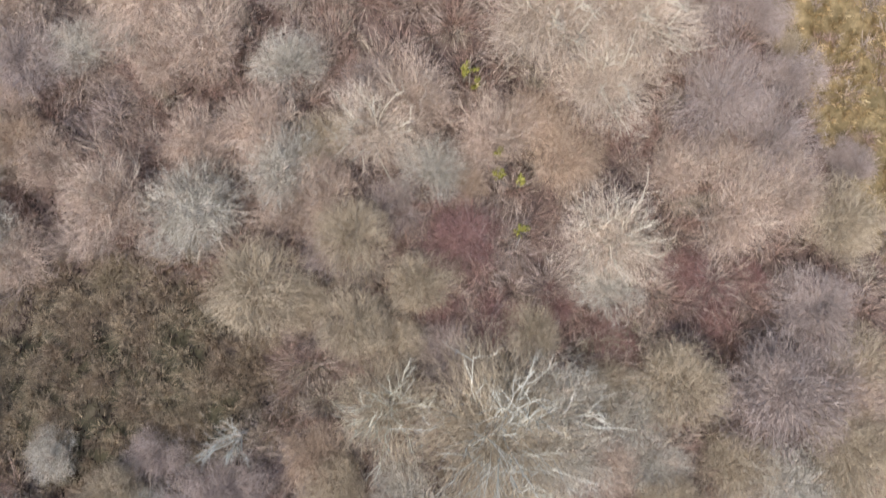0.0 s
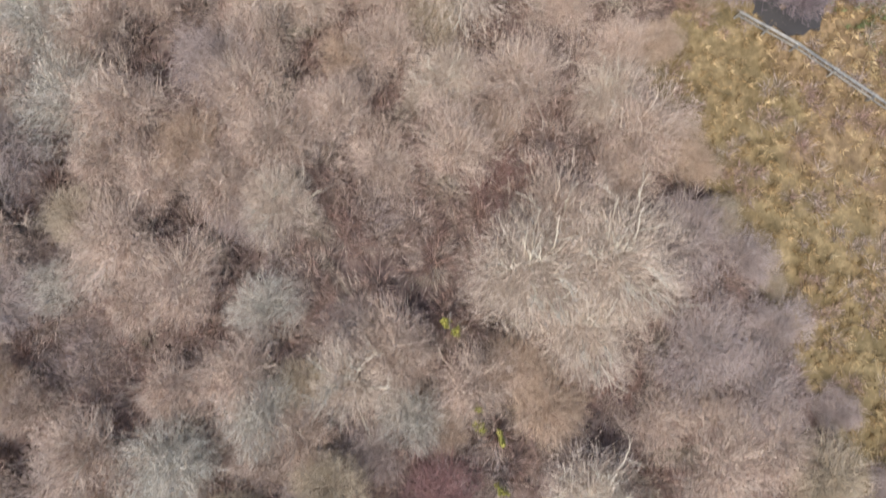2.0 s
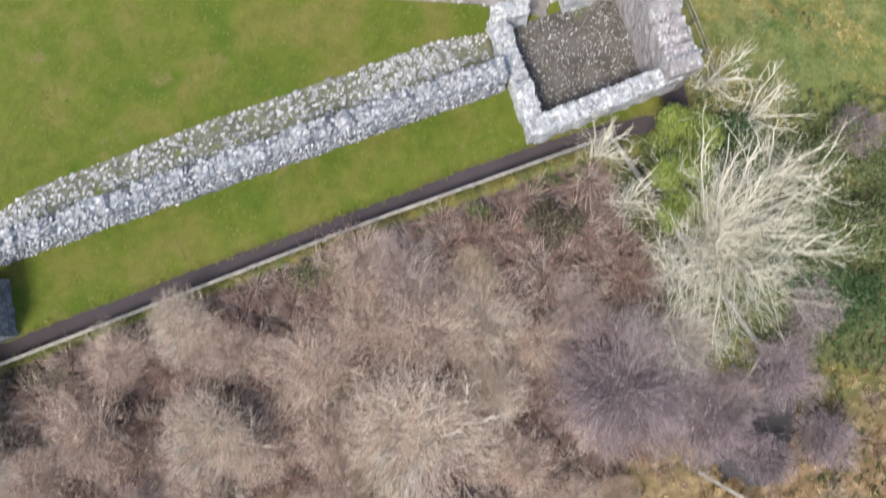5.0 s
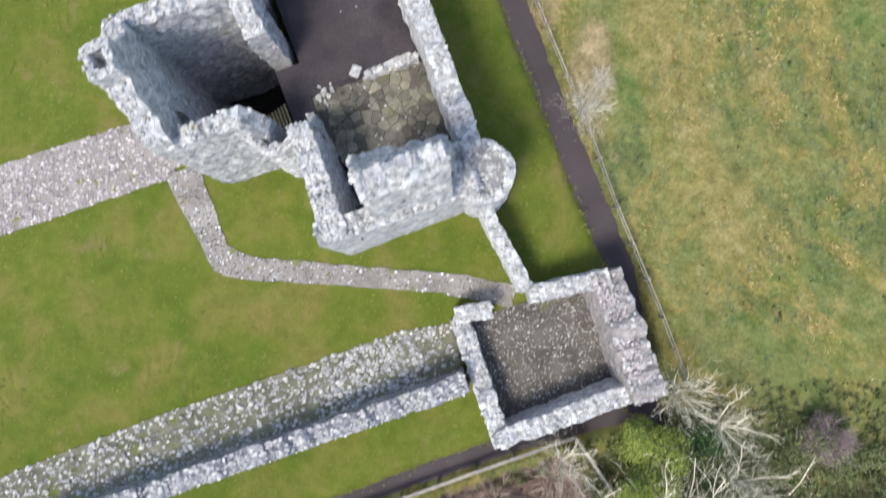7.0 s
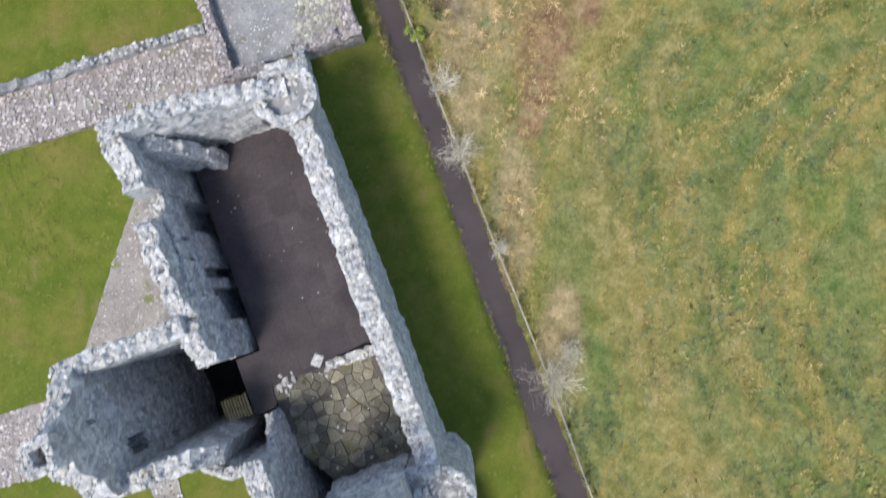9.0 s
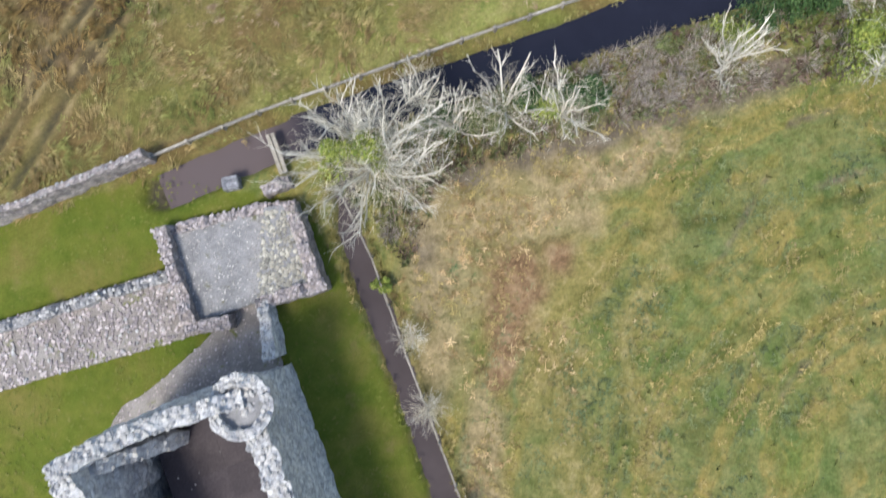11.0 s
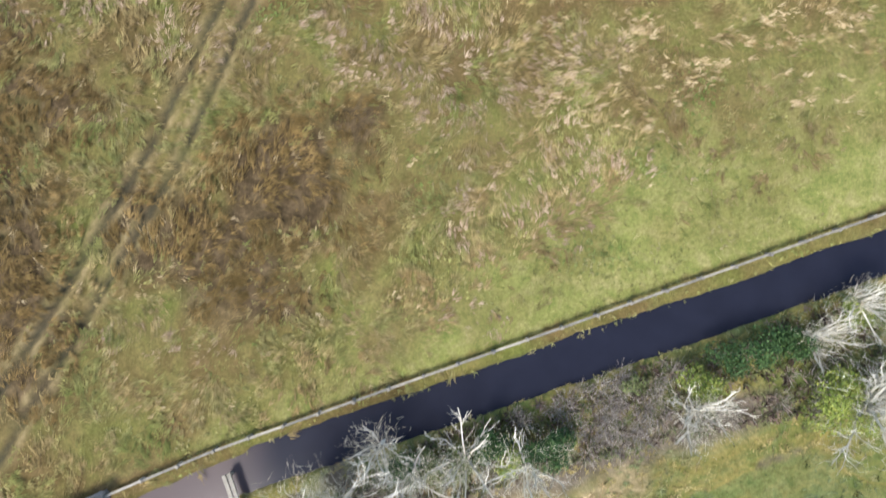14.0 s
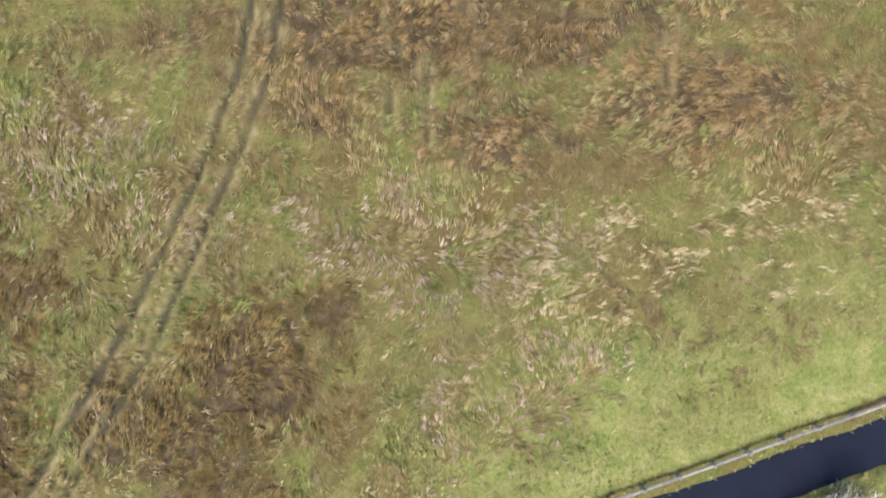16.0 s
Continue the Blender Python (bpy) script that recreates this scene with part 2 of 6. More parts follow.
def masonry(name, path, tops, thick, base=-0.3, parent=None, closed=False, step=0.22, ragged=0.22, uneven=0.1,
            lean=0.0, openings=(), material=None, label="", levels=None, pitch=0.0):
    """A rubble wall along a path: rough faces, a ragged top, openings (from, to, sill, head) cut through it."""
    st = stations(path, tops, step, closed)
    n = len(st)
    high = max(tops)
    rows = levels or max(3, int((high - base) / 0.3))
    seed = Vector((len(bpy.data.meshes) * 7.3, 0, 0))
    along, marks = 0.0, []
    for i in range(n):
        if i:
            along += (st[i][0] - st[i - 1][0]).length
        marks.append(along)
    verts, faces = [], []
    across = 4
    per = 2 * (rows + 1) + across - 1

    def rough(p, way, amount):
        q = p + seed
        return p + way * (noise.noise(q * 0.6) * amount * 0.8 + noise.noise(q * 1.5) * amount + noise.noise(q * 3.7) * amount)

    crests = []
    for c, side, top in st:
        s3 = Vector((side.x, side.y, 0))
        c3 = Vector((c.x, c.y, 0))
        crest = top + noise.noise((c3 + seed) * 1.3) * ragged * 1.6 + noise.noise((c3 + seed) * 4.1) * ragged
        crests.append((c, side, crest + 0.04))
        for j in range(rows + 1):
            f = j / rows
            z = base + (crest + pitch / 2 - base) * f
            verts.append(rough(c3 + s3 * (thick / 2 + lean * (1 - f)) + Vector((0, 0, z)), s3, uneven))
        for k in range(1, across):
            f = k / across
            p = c3 + s3 * thick * (0.5 - f)
            verts.append(p + Vector((0, 0, crest + pitch * (0.5 - f) + 0.04 + noise.noise((p + seed) * 3.3) * ragged * 0.5)))
        for j in range(rows, -1, -1):
            f = j / rows
            z = base + (crest - pitch / 2 - base) * f
            verts.append(rough(c3 - s3 * (thick / 2 + lean * (1 - f)) + Vector((0, 0, z)), s3, uneven))
    spans = n if closed else n - 1

    def cut(i, j):
        if j >= rows:
            return False
        mid = marks[i] + step / 2
        z = base + (st[i][2] - base) * (j + 0.5) / rows
        return any(f < mid < t and lo < z < hi for f, t, lo, hi in openings)

    for i in range(spans):
        a, b = i * per, ((i + 1) % n) * per
        for j in range(per - 1):
            level = j if j < rows else (per - 2 - j if j >= per - 1 - rows else rows)
            if level < rows and cut(i, level):
                continue
            faces.append((a + j, a + j + 1, b + j + 1, b + j))
        for j in range(rows):
            if cut(i, j):
                o0, o1 = a + j, a + j + 1
                i0, i1 = a + per - 1 - j, a + per - 2 - j
                p0, p1 = b + j, b + j + 1
                q0, q1 = b + per - 1 - j, b + per - 2 - j
                if j == 0 or not cut(i, j - 1):
                    faces.append((o0, p0, q0, i0))
                if j == rows - 1 or not cut(i, j + 1):
                    faces.append((o1, i1, q1, p1))
                if i == 0 or not cut(i - 1, j):
                    faces.append((o0, i0, i1, o1))
                if i == spans - 1 or not cut(i + 1, j):
                    faces.append((p0, p1, q1, q0))
    if not closed:
        faces.append(tuple(range(per - 1, -1, -1)))
        faces.append(tuple(range((n - 1) * per, n * per)))
    ob = mesh_object(name, verts, faces, material or MASONRY, parent)
    tagged(ob, label)
    return ob, crests


def pebble(rng, flat=0.6):
    bm = bmesh.new()
    bmesh.ops.create_icosphere(bm, subdivisions=1, radius=0.5)
    for v in bm.verts:
        v.co = Vector([math.copysign(abs(c * 2) ** 0.75 / 2, c) for c in v.co])
        v.co *= 1 + rng.uniform(-0.14, 0.14)
        v.co.z *= flat
    data = bpy.data.meshes.new("stone")
    bm.to_mesh(data)
    bm.free()
    data.materials.append(STONE)
    return data


rng = random.Random(5)
STONES = [pebble(rng) for _ in range(8)]


ROSE_STONE = plain("rosy_capstone", [(0.25, (0.22, 0.195, 0.195)), (0.5, (0.33, 0.295, 0.295)), (0.75, (0.47, 0.44, 0.435))], 2.2, 12.0, 0.9, 0.6, spread=0.32)
ROSE_STONES = []
for data in STONES:
    data = data.copy()
    data.materials[0] = ROSE_STONE
    ROSE_STONES.append(data)


def stone_at(parent, x, y, z, size, turn=None, shapes=None):
    ob = new("stone", rng.choice(shapes or STONES))
    ob.parent = parent
    ob.location = (x, y, z)
    ob.rotation_euler = (rng.uniform(-0.25, 0.25), rng.uniform(-0.25, 0.25), rng.uniform(0, 6.28) if turn is None else turn + rng.uniform(-0.4, 0.4))
    s = size * rng.uniform(0.7, 1.25)
    ob.scale = (s * rng.uniform(0.85, 1.35), s * rng.uniform(0.7, 1.0), s * rng.uniform(0.5, 0.85))
    return ob


def capstones(wall, st, thick, size=0.21, gap=1.0, most=290, shapes=None, pitch=0.0):
    """Loose-looking stones that crown a wall's ragged top."""
    spots = []
    for i in range(len(st) - 1):
        (c, side, top), (d, _, t2) = st[i], st[i + 1]
        length = (d - c).length
        count = max(1, round(length * thick / (size * size * 0.95 * gap)))
        for _ in range(count):
            f, g = rng.random(), rng.uniform(-0.5, 0.5)
            p = c.lerp(d, f) + side * thick * g * 0.98
            spots.append((p.x, p.y, top * (1 - f) + t2 * f + pitch * g * 0.98 + rng.uniform(-0.01, 0.07), math.atan2((d - c).y, (d - c).x)))
    rng.shuffle(spots)
    for x, y, z, turn in spots[:most]:
        stone_at(wall, x, y, z, size, turn, shapes)
    if len(spots) > most:
        tagged(scatter_stones("rubble_fill", [(x, y, z, size * rng.uniform(0.7, 1.2)) for x, y, z, _ in spots[most:]], RUBBLE, wall), kind="stuff")


def scatter_stones(name, spots, material, parent=None, flat=0.55):
    """Many small stones in one mesh: (x, y, z, size) each."""
    shapes = []
    for data in STONES:
        shapes.append(([v.co.copy() for v in data.vertices], [tuple(f.vertices) for f in data.polygons]))
    verts, faces = [], []
    for x, y, z, size in spots:
        vs, fs = rng.choice(shapes)
        a = rng.uniform(0, 6.28)
        c, s = math.cos(a) * size, math.sin(a) * size
        sx, k = rng.uniform(0.8, 1.3), len(verts)
        verts += [(x + (v.x * c * sx - v.y * s), y + (v.x * s * sx + v.y * c), z + v.z * size * flat * 1.4) for v in vs]
        faces += [tuple(i + k for i in f) for f in fs]
    return mesh_object(name, verts, faces, material, parent)


def inside(p, poly):
    x, y = p
    hit = False
    for (x1, y1), (x2, y2) in zip(poly, poly[1:] + poly[:1]):
        if (y1 > y) != (y2 > y) and x < (x2 - x1) * (y - y1) / (y2 - y1) + x1:
            hit = not hit
    return hit


def spread(poly, per_area, chance):
    xs, ys = [p[0] for p in poly], [p[1] for p in poly]
    x0, x1, y0, y1 = min(xs), max(xs), min(ys), max(ys)
    out = []
    for _ in range(int((x1 - x0) * (y1 - y0) * per_area)):
        p = (chance.uniform(x0, x1), chance.uniform(y0, y1))
        if inside(p, poly):
            out.append(p)
    return out


def near_line(xs, ys, line):
    """Distance of many points from a polyline."""
    best = np.full(xs.shape, 1e9)
    for (ax, ay), (bx, by) in zip(line, line[1:]):
        dx, dy = bx - ax, by - ay
        f = np.clip(((xs - ax) * dx + (ys - ay) * dy) / (dx * dx + dy * dy), 0, 1)
        best = np.minimum(best, np.hypot(xs - ax - f * dx, ys - ay - f * dy))
    return best


def within(xs, ys, poly):
    hit = np.zeros(xs.shape, bool)
    for (x1, y1), (x2, y2) in zip(poly, poly[1:] + poly[:1]):
        if y1 == y2:
            continue
        hit ^= ((y1 > ys) != (y2 > ys)) & (xs < (x2 - x1) * (ys - y1) / (y2 - y1) + x1)
    return hit


def slab(name, poly, z, material, depth=0.25, cell=0.0, wobble=0.0, label="", kind="structure", category="", parent=None):
    """A flat sheet of ground cover with a rim and slightly wandering edges."""
    pts = []
    n = len(poly)
    for i in range(n):
        a, b = Vector(poly[i]), Vector(poly[(i + 1) % n])
        count = max(1, int((b - a).length / 0.35)) if wobble else 1
        for k in range(count):
            p = a.lerp(b, k / count)
            w = noise.noise(Vector((p.x * 1.7, p.y * 1.7, 3.0))) * wobble
            u = (b - a).normalized()
            pts.append((p.x - u.y * w, p.y + u.x * w))
    bm = bmesh.new()
    top = bm.faces.new([bm.verts.new((x, y, z)) for x, y in pts])
    if top.normal.z < 0 or sum((pts[i][0] * pts[(i + 1) % len(pts)][1] - pts[(i + 1) % len(pts)][0] * pts[i][1]) for i in range(len(pts))) < 0:
        top.normal_flip()
    r = bmesh.ops.extrude_face_region(bm, geom=[top])
    for v in r["geom"]:
        if isinstance(v, bmesh.types.BMVert):
            v.co.z -= depth
    bmesh.ops.recalc_face_normals(bm, faces=bm.faces)
    data = bpy.data.meshes.new(name)
    bm.to_mesh(data)
    bm.free()
    data.materials.append(material)
    ob = new(name, data)
    if parent:
        ob.parent = parent
    return tagged(ob, label, category, kind=kind)


# ---- the ground ----
DITCH_EAST = [(9.9, -16.5), (8.2, -6.3), (6.5, -2.1), (3.0, 7.0), (0.6, 13.9), (-1.4, 19.3), (-3.2, 24.0), (-3.6, 27.3)]
DITCH_SOUTH = [(-60.0, -38.7), (-28.5, -26.9), (-16.0, -22.1), (-0.9, -16.5), (4.0, -14.85), (9.2, -13.6)]
MOAT_NORTH = [(-13.6, 26.2), (-9.5, 28.0), (-4.5, 30.0), (2.5, 32.3), (10.0, 34.95), (19.5, 38.1), (27.4, 40.9), (60.0, 52.2)]
WOOD = [(-70, -90), (25, -90), (16.2, -58), (11.6, -48.9), (9.5, -44), (4.5, -35), (7.5, -30), (11, -26), (9, -20.5), (5.0, -16.0), (-8, -20.3), (-28, -27.9), (-70, -44)]
LAWN = [(-70, -42), (-28.5, -26.3), (-9.9, -19.7), (0.6, -15.6), (9.0, -13.0), (6.9, -5.3), (2.7, 6.4), (0.0, 13.9), (-3.8, 22), (-5.6, 25.5), (-13.8, 27.2), (-24, 24.0), (-70, 5)]
SCRUB = [(5.5, -16.5), (9.5, -14.3), (14, -14.0), (20, -14.8), (27, -17.5), (29, -23), (20, -27.5), (13, -25.5), (8, -23)]
SCRUB_EDGE = [(4.5, -16.0), (9.5, -13.8), (14, -12.8), (20, -13.6), (29, -16), (31, -23.5), (20, -29), (13, -26), (7, -24)]
SEDGE_PATCHES = ((-4.5, 45.0, 4.6, 4.0), (-9.0, 41.6, 4.6, 3.2), (-0.8, 48.4, 1.8, 1.6), (-18.5, 49.5, 4.0, 2.6), (-19.5, 41.8, 3.2, 3.0), (-18.0, 36.5, 2.6, 1.8), (-20, 33.5, 3, 2.0), (-22.5, 45.5, 3.0, 4.0), (-20.5, 38.5, 3.4, 3.4), (-6.5, 38.8, 3.6, 1.8), (-13.5, 42.6, 2.0, 2.4), (8.5, 57.8, 4.6, 2.2), (-1.7, 59.3, 2.6, 2.0), (21, 59.6, 7, 3.0), (-23, 53, 4, 3), (6, 64, 18, 3))
BRAMBLE_BANK = [(-4, 26.5), (3.4, 31.2), (9.9, 33.4), (19, 36.4), (27, 39.6), (27.5, 33), (18, 31.5), (10, 29.5), (2, 27), (0, 22)]


def build_ground():
    xs1 = np.concatenate([[-2500, -900, -300, -120, -80], np.arange(-62, -34.5, 1.1), np.arange(-34, 34.01, 0.34), np.arange(35, 62.5, 0.9), [70, 80, 120, 300, 900, 2500]])
    ys1 = np.concatenate([[-2500, -900, -300, -140, -100, -88], np.arange(-80, 74.01, 0.34), [80, 90, 110, 160, 300, 900, 2500]])
    xs, ys = np.meshgrid(xs1, ys1)
    rnd = np.random.RandomState(3)

    def soft(cell):
        """Smooth chance relief with hills of about that size."""
        gx, gy = ((xs.clip(-80, 80) + 80) / cell), ((ys.clip(-100, 100) + 100) / cell)
        grid = rnd.rand(int(200 / cell) + 3, int(160 / cell) + 3)
        ix, iy = gx.astype(int), gy.astype(int)
        fx, fy = gx - ix, gy - iy
        fx, fy = fx * fx * (3 - 2 * fx), fy * fy * (3 - 2 * fy)
        return (grid[iy, ix] * (1 - fx) + grid[iy, ix + 1] * fx) * (1 - fy) + (grid[iy + 1, ix] * (1 - fx) + grid[iy + 1, ix + 1] * fx) * fy - 0.5

    lawn = within(xs, ys, LAWN)
    z = np.where(lawn, 0.05 * soft(3.0), 0.16 * soft(1.1) + 0.25 * soft(4.0))
    d = np.minimum(near_line(xs, ys, DITCH_EAST) - 0.55, near_line(xs, ys, DITCH_SOUTH) - 0.34)
    d = np.minimum(d, near_line(xs, ys, MOAT_NORTH) - np.where(xs > -6.5, 0.92, 0.8)) + 0.10 * soft(0.6)
    z -= 0.62 * np.clip(1 - d / 0.45, 0, 1)
    z = np.where(within(xs, ys, [hall(3.95, 7.6), hall(9.1, 7.6), hall(9.1, 12.9), hall(3.95, 12.9)]), -3.2, z)
    ruts = np.minimum(near_line(xs, ys, RUT_A), near_line(xs, ys, RUT_B))
    for furrow in FURROWS:
        ruts = np.minimum(ruts, near_line(xs, ys, furrow) + 0.12)
    z -= 0.2 * np.clip(1 - ruts / 0.35, 0, 1)
    wood = within(xs, ys, WOOD)
    # an ellipse of the wood floor that takes a darker olive brown
    dark_floor = np.clip(1.3 - ((xs + 24) / 8.5) ** 2 - ((ys + 65) / 7.0) ** 2 + 1.2 * soft(1.6), 0, 1)
    scrub = np.clip(within(xs, ys, SCRUB) * 1.0 + 0.8 * soft(1.2), 0, 1) * within(xs, ys, SCRUB_EDGE)
    marsh = np.clip((ys - 0.37 * xs - 30) / 3, 0, 1)
    pale = np.zeros(xs.shape)
    for cx, cy, rx, ry in ((1.9, 17.5, 1.6, 3.2), (4.0, 11.5, 1.4, 4.5), (6.6, 4.5, 1.2, 4.0), (2.6, 21.5, 2.6, 3.4), (6.0, 24.6, 4.6, 1.5)):
        pale = np.maximum(pale, np.clip(1.3 - ((xs - cx) / rx) ** 2 - ((ys - cy) / ry) ** 2 + 1.2 * soft(1.5), 0, 1))
    swath = near_line(xs, ys, [(2.4, 24.6), (5.0, 25.0), (8.0, 25.9), (11.0, 27.0), (14.2, 29.0)])
    pale = np.maximum(pale, np.clip(1.5 - swath / (2.3 - 0.11 * xs.clip(0, 14)) + 1.2 * soft(0.9), 0, 1))
    foot = near_line(xs, ys, [(-1.5, 29.0), (0.6, 27.4), (3.0, 26.9), (8.8, 28.6), (11.9, 29.8), (16.0, 31.4), (21.2, 32.9)]) / 0.9
    foot = np.minimum(foot, near_line(xs, ys, [(0.6, 27.2), (1.0, 24.0), (1.3, 20.5)]) / 1.1)
    for line in ([(16.2, 21.4), (18.0, 24.4), (19.5, 27.0)], [(22.2, 26.4), (25.0, 27.4)], [(20.6, 29.8), (23.6, 30.8)], [(10.2, 23.6), (12.4, 24.6)], [(20.0, 15.2), (21.4, 17.0)], [(16.0, 8.0), (17.2, 9.2)]):
        foot = np.minimum(foot, near_line(xs, ys, line) / 0.3 + 0.75)
    umber = np.clip(1.5 - foot + 0.9 * soft(1.0), 0, 1) * (near_line(xs, ys, DITCH_EAST) > 1.0)
    bare = near_line(xs, ys, [(6.1, 21.5), (5.7, 19.4), (5.2, 17.2), (4.9, 15.8)]) / (0.45 + (ys - 15.5).clip(0, 6) * 0.16)
    bare = np.clip(1.7 - np.minimum(bare, np.hypot(xs - 8.2, ys - 22.6) / 0.8) + 0.7 * soft(0.9), 0, 1)
    mark = np.full(xs.shape, 1e9)
    for k in (1.0, 0.8, 0.55):
        mark = np.minimum(mark, near_line(xs, ys, [(24 + (x - 24) * k, 12 + (y - 12) * k) for x, y in MARK_ARC]))
    mark = np.clip(1.15 - mark / 0.5, 0, 1) * np.clip(2.4 * soft(1.8), 0, 0.7)
    ochre = np.minimum(near_line(xs, ys, [(9.0, 22.0), (7.8, 17.0), (9.4, 9.0), (11.6, 2.0), (14.0, -4.0)]) / 2.0, near_line(xs, ys, [(14.0, 24.0), (11.6, 18.0), (13.4, 10.0), (16.0, 4.0)]) / 0.9)
    ochre = np.clip(1.25 - ochre + 1.3 * soft(1.0) + 0.8 * soft(3.0), 0, 1) * 0.75
    dry = np.clip((-ys - 27) / 4, 0, 1) * np.clip((xs - 9 - 0.4 * (-30 - ys)) / 6 + 0.75 + 0.8 * soft(3.0), 0.8, 1)
    track = np.clip(1.15 - ruts / 0.3, 0, 1) * np.clip(0.9 + 1.0 * soft(1.3), 0.5, 1)
    outer = np.clip((np.maximum(np.abs(xs) - 31, np.maximum(ys - 70, -ys - 76)) + 4 * soft(3.0)) / 4, 0, 1)
    sedge = np.zeros(xs.shape)
    for cx, cy, rx, ry in SEDGE_PATCHES:
        sedge = np.maximum(sedge, np.clip(1.25 - ((xs - cx) / rx) ** 2 - ((ys - cy) / ry) ** 2 + 1.3 * soft(1.3), 0, 1))
    away = near_line(xs, ys, MOAT_NORTH)
    strip = np.clip(1.3 - away / np.clip(xs * 0.4 + 5.0, 3.0, 10.0) + 0.7 * soft(2.0), 0, 1) * (ys - 0.353 * xs > 33.7) * np.clip((xs + 16) / 4, 0, 1)
    verge = np.clip(1.3 - np.abs(ruts - 0.42) / 0.24, 0, 1) * np.clip(0.65 + 1.5 * soft(0.9), 0, 1)
    verts = np.stack([xs.ravel(), ys.ravel(), z.ravel()], 1)
    ny, nx = xs.shape
    i = (np.arange(ny - 1)[:, None] * nx + np.arange(nx - 1)[None]).ravel()
    faces = np.stack([i, i + 1, i + nx + 1, i + nx], 1)
    data = bpy.data.meshes.new("ground")
    data.from_pydata(verts.tolist(), [], faces.tolist())
    data.shade_smooth()
    mud = np.clip(1 - (d - 0.02) / 0.2, 0, 1)
    for key, values in (("lawn", lawn), ("wood", wood), ("marsh", marsh), ("dry", dry), ("mark", mark), ("ochre", ochre), ("pale", pale), ("bare", bare), ("mud", mud), ("scrub", scrub), ("verge", verge), ("strip", strip), ("outer", outer), ("dark_floor", dark_floor), ("umber", umber), ("sedge", sedge * (ys - 0.36 * xs > 32.5)), ("track", track)):
        layer = data.attributes.new(key, "FLOAT", "POINT")
        layer.data.foreach_set("value", values.astype(np.float32).ravel())
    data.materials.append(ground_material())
    return tagged(new("ground", data), "mown lawn, rough pasture and woodland floor", "ground", kind="structure")


MARK_ARC = [(25, 26.0), (19, 25.0), (12.5, 24.0), (9.2, 20.0), (8.4, 14.0), (10.3, 6.0), (14.5, -1.0), (19.5, -7.0)]
RUT_A = [(-5.0, 68), (-6.1, 61.55), (-8.51, 55.21), (-12.38, 46.83), (-16.8, 39.23), (-24, 27)]
RUT_B = [(-3.4, 68), (-4.51, 60.9), (-6.93, 54.89), (-10.78, 45.9), (-15.0, 38.6), (-22, 26.5)]


FURROWS = ([(4.2, 55.8), (4.6, 59.4), (4.3, 62.0)], [(6.1, 55.6), (6.9, 61.2), (6.5, 66.0)], [(17.4, 58.6), (18.0, 64.4)], [(2.3, 58.6), (2.7, 63.0), (1.9, 68.0)])


